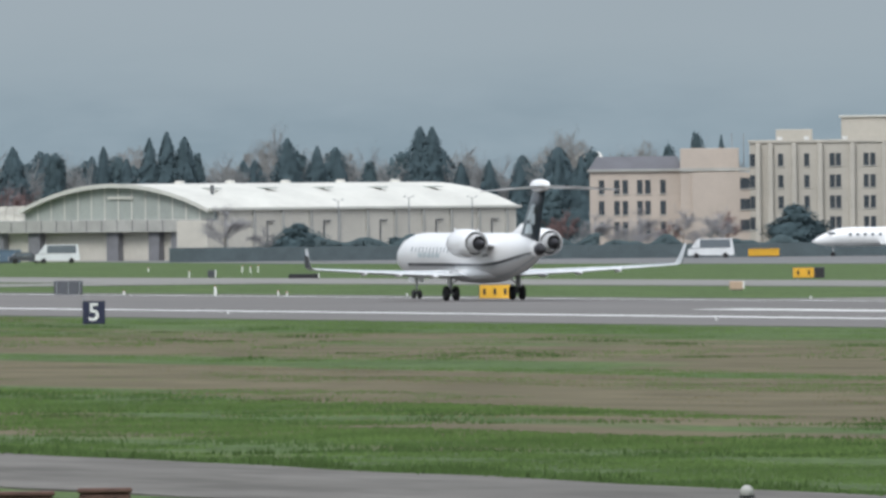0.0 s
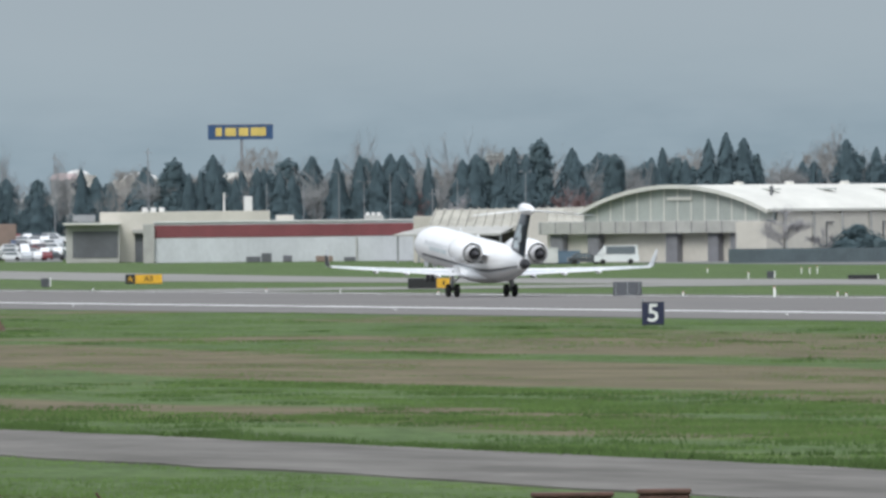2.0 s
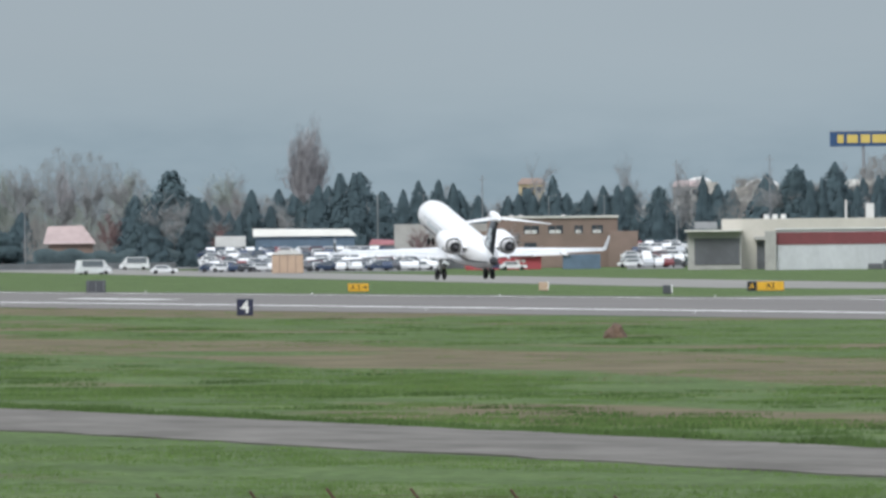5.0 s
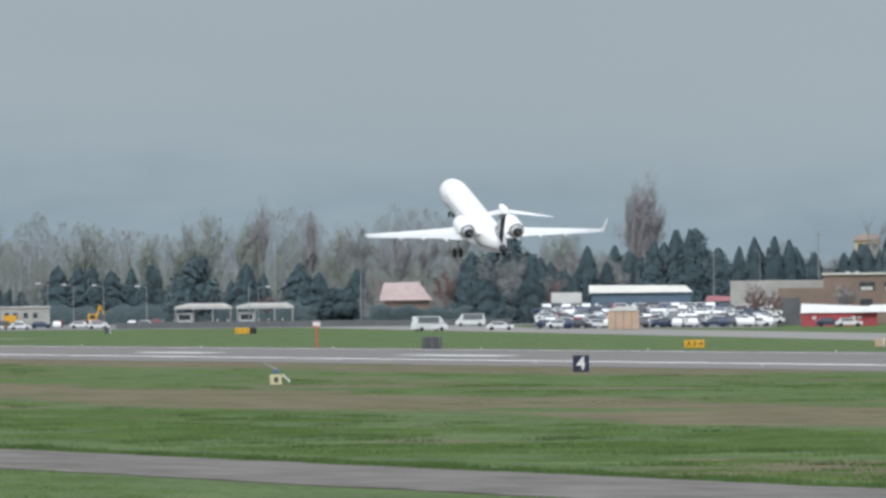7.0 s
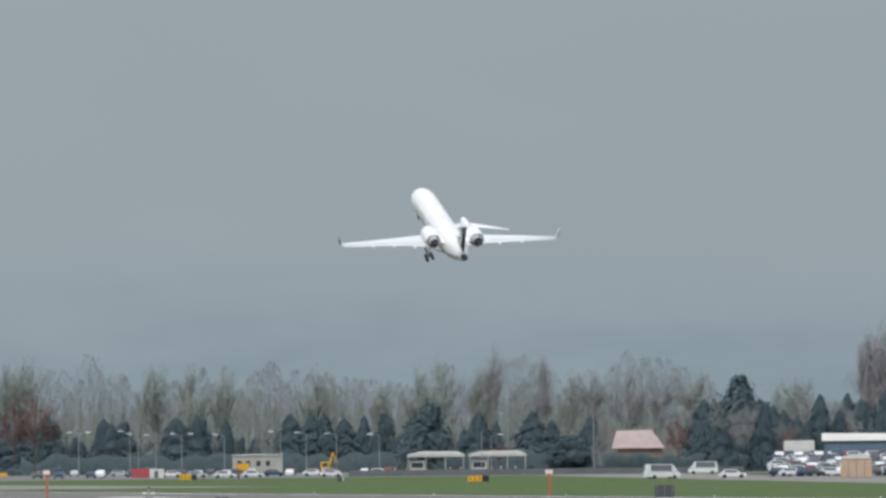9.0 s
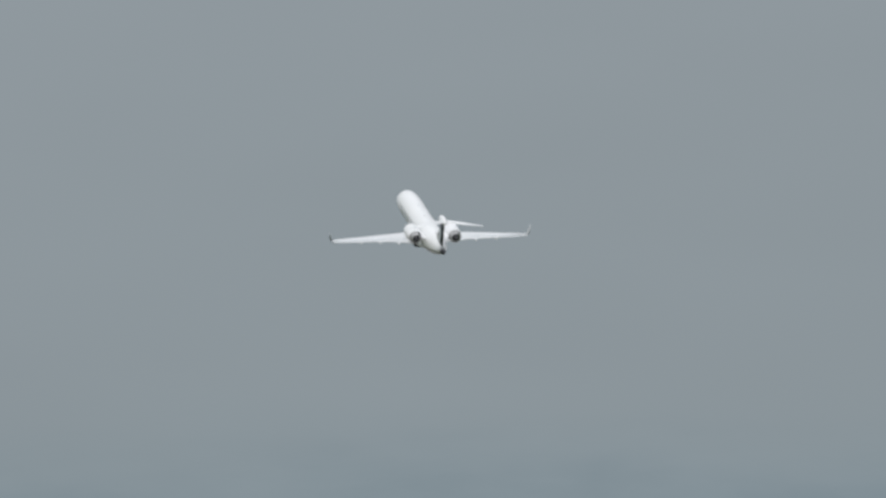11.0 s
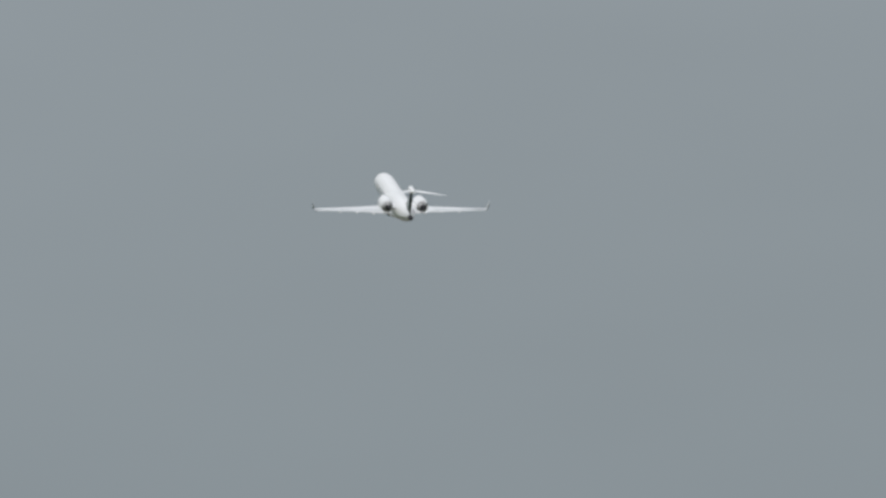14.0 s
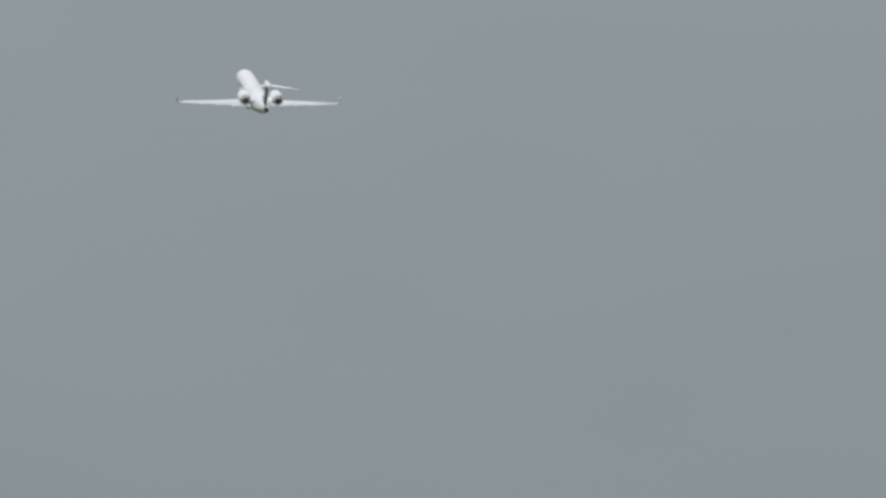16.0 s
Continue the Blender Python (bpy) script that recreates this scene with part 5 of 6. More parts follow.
set_out(FIRS, [(658, 2824, 18.8, 6.1), (674, 2821, 18.9, 3.0), (678, 2820, 16.6, 4.6), (682, 2819, 20.3, 4.9), (685, 2818, 21.4, 5.1), (688, 2817, 20.5, 4.6), (700, 2814, 15.8, 2.8), (706, 2813, 20.0, 5.3), (711, 2811, 18.5, 4.7), (715, 2811, 16.4, 4.5), (729, 2807, 21.9, 4.9), (731, 2806, 21.8, 4.7), (736, 2805, 15.4, 4.1), (741, 2804, 15.8, 4.1), (746, 2802, 15.5, 4.5), (753, 2801, 16.8, 3.4), (757, 2800, 16.3, 4.1), (808, 2889, 20.3, 2.5)], 1, 1.9)
set_out(FIRS, [(591, 2839, 15.2, 2.6), (593, 2839, 15.7, 2.6), (596, 2838, 14.4, 3.4), (599, 2837, 14.1, 3.0), (603, 2837, 15.9, 4.1), (607, 2836, 15.5, 4.7), (609, 2835, 14.6, 4.1), (617, 2834, 17.6, 3.8), (621, 2833, 18.1, 3.8), (624, 2832, 17.2, 4.1), (627, 2831, 14.8, 4.1), (630, 2831, 14.4, 3.6), (633, 2830, 17.6, 2.6), (639, 2829, 17.1, 5.1), (641, 2828, 17.3, 4.5), (648, 2827, 19.2, 3.4), (658, 2824, 19.0, 4.5), (650, 2826, 17.9, 5.1)], 2, 1.9)
set_out(FIRS, [(591, 3247, 15.5, 3.9), (594, 3246, 17.3, 4.1), (598, 3245, 17.4, 4.6), (601, 3245, 16.7, 4.1), (606, 3244, 14.2, 4.1), (621, 3241, 18.0, 5.1), (628, 3240, 14.9, 4.6), (631, 3239, 15.9, 4.6), (634, 3239, 16.0, 4.1), (642, 3237, 13.1, 4.6), (651, 3235, 17.7, 3.5), (654, 3235, 16.0, 5.3), (657, 3234, 14.8, 4.6), (672, 3231, 16.4, 2.8), (675, 3230, 16.8, 3.0), (677, 3230, 15.0, 4.6), (612, 3243, 13.9, 4.6), (578, 3249, 18.9, 4.1), (581, 3248, 19.0, 5.1), (574, 3250, 16.6, 5.1), (614, 3242, 14.5, 3.9), (617, 3242, 14.1, 3.9), (619, 3241, 14.7, 3.9), (645, 2827, 16.4, 4.1), (646, 2827, 16.8, 3.4)], 3, 1.9)
set_out(FIRS, [(594, 3601, 16.0, 6.6), (626, 3596, 17.0, 6.4), (629, 3595, 15.8, 6.4), (637, 3594, 17.6, 6.4), (640, 3594, 20.3, 6.6), (644, 3593, 20.7, 7.1), (647, 3592, 15.6, 7.6), (596, 3955, 14.8, 5.6), (609, 3953, 14.6, 7.8), (522, 3966, 13.9, 6.4), (527, 3965, 14.2, 5.0), (550, 3962, 14.7, 6.4), (555, 3961, 14.4, 6.1), (563, 3960, 13.2, 7.0), (482, 3971, 13.6, 7.0), (527, 3965, 14.4, 5.0), (506, 3968, 12.7, 6.1)], 4, 1.9)
set_out(BROAD, [(594, 3551, 21.6, 13.2), (599, 3550, 15.9, 11.3), (588, 3552, 12.8, 8.8), (576, 3908, 17.0, 12.7), (603, 3853, 8.6, 12.9), (558, 3961, 14.3, 8.4), (594, 3956, 9.3, 8.4), (509, 3968, 9.8, 12.6), (670, 2842, 17.8, 7.1), (695, 2836, 18.0, 5.7), (725, 2828, 16.2, 6.1), (657, 2845, 20.9, 9.7), (670, 2842, 18.0, 6.7), (647, 2847, 17.8, 6.1), (804, 2890, 21.4, 5.4), (799, 2892, 19.1, 5.4), (726, 2704, 10.8, 9.8)], 5, 1.2)
set_out(BROAD, [(517, 2056, 5.0, 7.0), (530, 2053, 3.0, 5.2), (589, 2068, 6.9, 8.3)], 6, 1.2)
set_out(BARE, [(708, 3223, 24.2, 6.9), (746, 3317, 23.8, 10.7), (751, 3316, 24.4, 9.5), (741, 3318, 23.3, 8.3), (730, 3831, 24.2, 15.0), (751, 3827, 24.5, 7.5), (766, 3824, 23.3, 9.5), (792, 3614, 26.5, 9.0), (802, 3817, 22.5, 8.2), (638, 4050, 24.3, 12.9), (648, 4049, 25.3, 11.5), (655, 4047, 23.4, 11.5), (665, 4046, 24.0, 11.5), (675, 3943, 22.8, 14.0), (669, 3944, 20.5, 11.2), (790, 4023, 25.8, 8.6), (803, 4021, 24.0, 8.6), (898, 3589, 27.3, 11.6), (1014, 3766, 26.9, 13.6)], 7)
set_out(BARE, [(680, 2871, 17.0, 9.3), (683, 2870, 16.1, 8.2), (707, 2864, 16.9, 8.2), (712, 2863, 15.8, 9.3), (720, 2861, 15.9, 8.2), (729, 2858, 15.8, 8.2), (736, 2857, 16.2, 9.3), (751, 2853, 15.8, 8.2), (756, 2851, 16.4, 9.3), (673, 2872, 16.2, 8.2), (752, 2853, 16.8, 6.2), (624, 2883, 15.9, 9.3), (647, 2878, 15.7, 9.3), (656, 2876, 16.6, 9.3), (666, 2874, 15.5, 10.3), (673, 2872, 17.0, 9.3), (682, 2870, 16.9, 9.3), (684, 3228, 13.9, 9.2)], 8)
set_out(BLOSSOM, [(508, 2058, 7.5, 7.6), (513, 2057, 4.6, 4.4), (579, 2071, 6.2, 6.0), (568, 2074, 4.1, 6.8), (595, 2634, 11.0, 7.5), (613, 2630, 11.3, 6.6), (519, 2751, 7.5, 5.9)], 9)
set_out(RUSTY, [(589, 2532, 11.8, 8.2), (592, 2532, 11.1, 7.3), (593, 3449, 15.5, 8.6), (564, 3454, 12.1, 7.3), (571, 3352, 9.3, 5.9), (475, 3871, 19.9, 15.0), (470, 3872, 18.8, 10.9), (586, 3856, 7.1, 6.8), (658, 2824, 12.2, 8.1), (631, 2831, 12.0, 9.1), (513, 2803, 7.6, 6.0), (516, 2802, 6.4, 5.0)], 10)
set_out(RUSTY + BLOSSOM + BARE[:1], [(2250 * math.sin(radians(15.02 + .052 * i)), 2250 * math.cos(radians(15.02 + .052 * i)), 5.2 + 1.6 * math.sin(i * 2.3), 5.4) for i in range(13)], 19)
set_out(POPLARS, [(691, 3940, 33.5, 12.0), (695, 3949, 33.9, 12.5), (697, 3959, 35.1, 10.5), (694, 3945, 29.5, 15.5), (644, 4252, 32.0, 9.0), (658, 4249, 30.6, 8.3), (682, 4246, 25.7, 9.0)], 11, 1.15)
set_out(BUDDING, [(631, 4253, 29.1, 12.0), (625, 4254, 26.8, 9.0), (641, 4252, 28.4, 9.0), (666, 4248, 25.1, 10.5), (682, 4144, 24.3, 13.2), (707, 4140, 23.3, 16.1), (615, 4256, 24.2, 9.0), (598, 4258, 27.0, 10.5), (555, 4264, 29.3, 12.0), (574, 4262, 26.9, 10.5), (565, 4263, 28.4, 10.5), (521, 4268, 31.2, 12.0), (516, 4269, 30.0, 12.0)], 12, 1.7)


def fill(models, seed, count, a0, a1, d0, d1, h0, h1):
    """Lesser trees that close the gaps of the belt."""
    r = random.Random(seed)
    rows = []
    for i in range(count):
        a, d, h = radians(a0 + (a1 - a0) * (i + r.random()) / count), r.uniform(d0, d1), r.uniform(h0, h1)
        rows.append((d * math.sin(a), d * math.cos(a), h, h * r.uniform(.5, .8)))
    set_out(models, rows, seed)


fill(FIRS[:3] + BROAD + BARE * 2, 14, 130, 11.6, 15.6, 2980, 3080, 13, 19)
fill(FIRS[:3] + BROAD[:1] + BARE, 15, 100, 9.4, 12.2, 3400, 3500, 10, 16.5)
fill(FIRS[:2] + BROAD + BARE, 16, 44, 6.6, 9.0, 4020, 4080, 8, 15)
drop_model(FIRS + BROAD + BARE + BUDDING + POPLARS + BLOSSOM + RUSTY)


def far_wood(name, seed, a0, a1, dist, h0, h1, count, mat, label):
    """A belt of leafless trees too far off to count: stems, boughs and a haze of fine twigs."""
    rnd = random.Random(seed)
    vs, fs, ns = [], [], []
    for i in range(count):
        a = radians(a0 + (a1 - a0) * (i + rnd.random()) / count)
        d = dist + rnd.uniform(-60, 90)
        base = Vector((d * math.sin(a), d * math.cos(a), 0))
        h = rnd.uniform(h0, h1) * (0.82 + 0.45 * noise.noise((a * 260, seed, 0)))
        w = h * rnd.uniform(0.17, 0.3)
        limbs(vs, fs, base, base + Vector((0, 0, h * .85)), .26, .05)
        for _ in range(9):
            z = rnd.uniform(.2, .7) * h
            b = rnd.uniform(0, math.tau)
            r = w * rnd.uniform(.3, 1.0)
            limbs(vs, fs, base + Vector((0, 0, z)), base + Vector((r * math.cos(b), r * math.sin(b), min(h * .95, z + rnd.uniform(.12, .3) * h))), .08, .03)
        ns += [(0, 0, 0)] * (len(vs) - len(ns))
        for _ in range(520):
            z = .1 + .9 * rnd.random() ** 1.15
            r = w * 1.15 * min(1, (1.06 - z) * 2.0) * math.sqrt(rnd.random())
            b = rnd.uniform(0, math.tau)
            p = base + Vector((r * math.cos(b), r * math.sin(b), z * h))
            u = Vector((rnd.gauss(0, .45), rnd.gauss(0, .45), 1)) * rnd.uniform(.6, 1.9)
            # twigs lie broadside to the camera
            q = Vector((math.cos(a), -math.sin(a), 0)) * rnd.uniform(.025, .075)
            k = len(vs)
            vs += [tuple(p - q), tuple(p + q), tuple(p + u)]
            fs.append((k, k + 1, k + 2))
            # brightness is put into the normals, which lean to camera and sky
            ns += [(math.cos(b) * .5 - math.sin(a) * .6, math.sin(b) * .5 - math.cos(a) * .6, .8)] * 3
    me = bpy.data.meshes.new(name)
    me.from_pydata(vs, [], fs)
    me.materials.append(mat)
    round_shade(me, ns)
    tagged(new(name, me), label, "woodland", kind="stuff")


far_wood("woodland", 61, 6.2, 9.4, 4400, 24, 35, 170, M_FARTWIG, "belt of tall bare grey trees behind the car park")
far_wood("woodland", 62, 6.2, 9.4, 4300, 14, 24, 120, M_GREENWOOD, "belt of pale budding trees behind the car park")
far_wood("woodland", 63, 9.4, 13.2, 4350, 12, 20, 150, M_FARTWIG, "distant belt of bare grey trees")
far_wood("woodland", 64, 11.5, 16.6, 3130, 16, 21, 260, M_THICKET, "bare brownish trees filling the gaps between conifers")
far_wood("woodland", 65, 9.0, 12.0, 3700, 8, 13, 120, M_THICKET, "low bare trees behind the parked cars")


def hedge(name, seed, a0, a1, dist, h, depth, count, mat, label):
    rnd = random.Random(seed)
    vs, fs, ns = [], [], []
    for i in range(int(count * 1.7)):
        a = radians(rnd.uniform(a0, a1))
        top = h * (0.8 + 0.5 * noise.noise((a * 700, seed, 0)))
        d = dist + rnd.uniform(0, depth)
        # sprays and their replaced normals face the camera, tipped upwards for more light
        spray(vs, fs, Vector((d * math.sin(a), d * math.cos(a), top * rnd.random() ** .7)), Vector((-math.sin(a), -math.cos(a), 0.5)), 0.3, rnd, (1, 1, 1), 0.45)
        ns += [(-math.sin(a) + rnd.gauss(0, .15), -math.cos(a), 0.7)] * 3
    me = bpy.data.meshes.new(name)
    me.from_pydata(vs, [], fs)
    me.materials.append(mat)
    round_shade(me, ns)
    tagged(new(name, me), label, "hedge", kind="stuff")


hedge("hedge", 71, 14.188, 15.188, 2090, 3.2, 6, 9120, M_HEDGE, "dark clipped hedge before the hangar")
hedge("hedge", 72, 15.148, 16.308, 2060, 2.6, 8, 9120, M_HEDGE, "dark shrubs along the airport boundary")
hedge("hedge", 73, 13.748, 14.208, 2130, 1.7, 4, 2880, M_HEDGE, "low dark hedge at the hangar corner")

# ---- signs, posts and small things on the airfield ----
M_SIGNNAVY = material("navy_sign_face", (0.018, 0.022, 0.055), 0.5, vary=0.1, scale=1, fine=4)
M_SIGNBLACK = material("black_sign_face", (0.02, 0.02, 0.022), 0.5, vary=0.1, scale=1, fine=4)
M_SIGNWHITE = material("white_sign_paint", (0.75, 0.75, 0.73), 0.5, vary=0.08, scale=1, fine=4)
M_AMBER = material("amber_sign_face", (0.72, 0.40, 0.03), 0.5, vary=0.08, scale=1, fine=4)
M_SIGNBACK = material("dark_grey_sign_back", (0.075, 0.08, 0.09), 0.6, vary=0.12, scale=1, fine=4)
M_ORANGE = material("faded_orange_paint", (0.50, 0.13, 0.07), 0.6, vary=0.12, scale=1, fine=4)
M_SOILPILE = material("brown_soil_pile", (0.13, 0.085, 0.058), 0.95, vary=0.25, scale=0.6, fine=5, bump=0.5)
M_RUSTBROWN = material("rusty_brown_steel", (0.10, 0.055, 0.042), 0.85, vary=0.3, scale=0.3, fine=9, bump=0.3)
M_FENCE = material("dark_slatted_fence", (0.085, 0.11, 0.12), 0.8, vary=0.15, scale=2, fine=3)


def letters(text, size, mat, parent, name, at_x, at_y, at_z):
    """Flat lettering that stands upright and faces -y."""
    c = bpy.data.curves.new(name, "FONT")
    c.body, c.size, c.align_x, c.align_y, c.extrude, c.offset = text, size, "CENTER", "CENTER", 0.01, 0.012 * size
    tmp = new(name, c)
    me = bpy.data.meshes.new_from_object(tmp)
    bpy.data.objects.remove(tmp)
    bpy.data.curves.remove(c)
    me.name = name
    me.materials.clear()
    me.materials.append(mat)
    ob = new(name, me)
    ob.parent = parent
    ob.matrix_basis = pose(at_x, at_y, at_z, 90, 0, 0)
    return ob


def distance_marker(y, digit):
    th = empty("distance_marker", facing(188.1, y), "square navy runway distance marker with white numeral", "sign", "runway distance markers")
    face = part("face", boxed(-.56, .56, -.12, .12, .05, 1.16, .02), M_SIGNNAVY, th)
    part("rim", boxed(-.58, .58, -.1, .1, 1.163, 1.20, .01), M_SIGNBLACK, th)
    letters(digit, 1.25, M_SIGNWHITE, face, "numeral", 0, -.135, .6)
    for o in (-.35, .35):
        part("leg", rod((o, 0, -.05), (o, 0, .08), .04, .04, 8), M_POLE, th)


for i, d in enumerate("543"):
    distance_marker(789.7 + 304.8 * i, d)
th = empty("cable_post", facing(188.1, 789.7), "thin grey post behind the distance marker", "post")
part("rod", rod((-.5, .3, 0), (-.5, .3, 1.35), .04, .04, 6), M_POLE, th)


def board_sign(x, y, w, h, panels, lift=0.12, text="", lab="amber taxiway sign with dark location panel on short legs"):
    """Panels: share of the width and material; unreadable legends become bars."""
    th = empty("taxiway_sign", facing(x, y), lab, "sign", "taxiway signs")
    part("case", boxed(-w / 2, w / 2, -.1, .15, lift, lift + h, .02), M_SIGNBACK, th)
    left = -w / 2
    for share, mat, bars in panels:
        p = part("panel", boxed(left + .03, left + share * w - .03, -.14, -.103, lift + .04, lift + h - .04, .01), mat, th, "amber panel" if mat is M_AMBER else "dark panel")
        for b in range(bars):
            c = left + share * w * (b + .5) / bars
            if not text:
                part("legend_bar", boxed(c - .08, c + .08, -.155, -.142, lift + h * .3, lift + h * .7), M_SIGNBLACK if mat is M_AMBER else M_AMBER, p)
        if text:
            solo = share == 1
            letters(text if mat is M_AMBER else text[0], h * .75, M_SIGNBLACK if mat is M_AMBER else M_AMBER, p, "legend", left + share * w * (.36 if solo else .5), -.15, lift + h / 2)
            if solo:
                ax, az = left + w * .8, lift + h / 2
                part("arrow", loft([[(ax + q, dy, az + r) for q, r in ((-.26, -.05), (.02, -.05), (.02, -.17), (.26, 0), (.02, .17), (.02, .05), (-.26, .05))] for dy in (-.155, -.142)]), M_SIGNBLACK, p, "black arrow")
        left += share * w
    for o in (-w * .35, w * .35):
        part("leg", rod((o, 0, -.05), (o, 0, lift), .04, .04, 8), M_POLE, th)
    return th


board_sign(258.2, 976.0, 1.95, .92, ((1, M_AMBER, 3),))
board_sign(348.1, 1219.6, 2.5, .85, ((.68, M_AMBER, 2), (.32, M_SIGNBLACK, 0)), .25)
board_sign(285.8, 1277.9, 3.5, .85, ((.66, M_SIGNBLACK, 0), (.34, M_AMBER, 1)), lab="long dark sign with amber end panel")
board_sign(299.4, 1459.1, 3.4, .9, ((.26, M_SIGNBLACK, 1), (.74, M_AMBER, 3)), text="A3")
board_sign(279.9, 1562.9, 2.05, .85, ((1, M_AMBER, 2),), text="A 3")
board_sign(381.0, 2529.6, 3.4, 1.0, ((.68, M_AMBER, 3), (.32, M_SIGNBLACK, 0)))
board_sign(394.2, 2979.2, 3.2, 1.1, ((.7, M_AMBER, 3), (.3, M_SIGNBLACK, 0)))
board_sign(439.0, 3643.1, 3.4, 1.0, ((1, M_AMBER, 3),))
for x, y, w, h in ((259.5, 1097.1, 2.0, 1.12), (265.9, 1637.3, 2.0, 1.35)):
    th = empty("airfield_sign", facing(x, y), "dark grey back of a large airfield sign", "sign", "sign backs")
    part("panel", boxed(-w / 2, w / 2, -.1, .1, .1, h, .02), M_SIGNBACK, th)
    part("foot", boxed(-w / 2, w / 2, -.2, .2, 0, .1, .02), M_SIGNBLACK, th)
    for o in (-.5, 0, .5):
        part("stiffener", boxed(o * w * .8 - .02, o * w * .8 + .02, -.14, -.103, .12, h - .05), M_POLE, th)
for x, y, w, h, mat, lab in ((351.1, 1393.4, 2.7, .45, M_SIGNBLACK, "low black sign panel lying along the grass"), (356.4, 1449.2, .75, .7, M_SIGNBACK, "small dark sign box on the grass"), (284.8, 1432.0, .85, .82, M_SIGNBACK, "small dark sign box on the grass"),
                             (383.6, 2703.5, .95, 1.05, M_SIGNBACK, "small dark sign box on the grass"), (298.9, 1565.4, .95, .86, M_TAN, "small tan sign box on the grass"), (303.6, 1081.9, 1.0, .62, M_TAN, "small tan sign box on the grass"),
                             (421.6, 3110.7, .5, .8, M_SIGNBACK, "small dark sign box on the grass")):
    th = empty("sign_box", facing(x, y), lab, "sign", "small sign boxes")
    part("case", boxed(-w / 2, w / 2, -.2, .2, .06, h, .03), mat, th)
    part("edge", boxed(w / 2 - .08, w / 2 + .03, -.22, .18, .08, h + .02, .01), M_SIGNWHITE, th, "pale edge")
    part("foot", boxed(-w / 2 + .1, w / 2 - .1, -.1, .1, 0, .06), M_POLE, th)
for x, y, h in ((355.9, 1455.9, .6), (259.8, 1055.5, .78), (393.4, 1586.8, .6), (389.1, 1566.0, .65), (393.6, 1580.9, .7), (396.5, 1639.9, .45), (263.2, 1095.9, .35), (265.6, 1061.2, .4), (263.8, 1051.6, .35), (264.1, 1072.8, .6), (255.9, 1141.3, .4), (263.4, 1236.2, .35)):
    th = empty("marker_stake", facing(x, y), "thin white marker stake in the grass", "stake", "white marker stakes")
    part("stake", boxed(-.06, .06, -.03, .03, 0, h, .01), M_SIGNWHITE, th)
    part("cap", boxed(-.07, .07, -.04, .04, h, h + .05, .01), M_ORANGE, th)

# soil heap in the grass
rnd = random.Random(5)
bm = bmesh.new()
bmesh.ops.create_icosphere(bm, subdivisions=4, radius=1.0)
for v in bm.verts:
    f = 1 + .22 * noise.noise(v.co * 1.7) + .1 * noise.noise(v.co * 5)
    v.co = Vector((v.co.x * .64 * f, v.co.y * .8 * f, max(-.05, v.co.z * f * .74)))
    if v.co.z > 0:
        v.co.x *= 1 - .45 * v.co.z
ob = part("soil_mound", bm, M_SOILPILE, None)
ob.matrix_basis = facing(157.5, 805.5)
tagged(ob, "small brown heap of soil on green grass", "soil heap")

# approach-light box with its bent arm, and a weather post
th = empty("light_unit", facing(146.1, 958.1), "cream box with tilted grey lamp arm", "light unit")
part("box", boxed(-.36, .36, -.25, .25, .1, .72, .03), material("cream_box_paint", (0.62, 0.58, 0.36), 0.6, vary=0.1, scale=1, fine=4), th)
part("legend_bar", boxed(-.1, .14, -.27, -.252, .25, .55), M_SIGNBLACK, th)
for o in (-.25, .25):
    part("leg", rod((o, 0, 0), (o, 0, .12), .04, .04, 6), M_POLE, th)
part("lamp_head", boxed(-.18, .25, -.2, .2, .78, 1.05, .03), M_BLUE, th, "blue-grey lamp head")
part("neck", rod((0, 0, .72), (.05, 0, .8), .06, .06, 8), M_POLE, th)
part("arm", rod((.1, 0, 1.0), (-.75, 0, 1.42), .05, .04, 8), M_POLE, th)
part("flap", rod((.4, 0, .72), (.85, 0, .28), .06, .05, 8), M_SIGNWHITE, th)
th = empty("weather_post", facing(158.5, 1220.8), "grey weather post with white cups", "weather post")
part("post", rod((0, 0, 0), (0, 0, 2.4), .13, .08, 8), M_CONCRETE, th)
part("instrument", boxed(-.22, .22, -.15, .15, 1.2, 1.8, .05), M_POLE, th)
part("arm", rod((-.35, 0, 2.05), (.35, 0, 2.05), .05, .05, 8), M_SIGNWHITE, th)
for o in (-.35, .35):
    part("cup", rod((o, 0, 1.98), (o, 0, 2.14), .1, .06, 8), M_SIGNWHITE, th)
part("cap", rod((0, 0, 2.4), (0, 0, 2.5), .14, .1, 8), M_SIGNBLACK, th)
for x, y, h in ((267.4, 1723.8, 3.0), (223.4, 1809.4, 3.4)):
    th = empty("marker_mast", facing(x, y), "faded orange marker mast with white flag box", "mast", "orange masts")
    part("mast", rod((0, 0, 0), (0, 0, h), .12, .1, 8), M_ORANGE, th)
    part("box", boxed(-.45, .35, -.1, .1, h - .55, h - .1, .02), M_SIGNWHITE, th)
    part("band", boxed(-.46, .36, -.11, .11, h - .7, h - .55, .02), M_ORANGE, th)
bm = bmesh.new()
for y in np.linspace(360, 4200, 40):
    for x in (210.5, 271.5):
        box(bm, x - .045, x + .045, y - .045, y + .045, -.05, .2, .015)
tagged(part("edge_light", bm, M_SIGNWHITE), "small white runway edge lights", "runway light", kind="stuff")

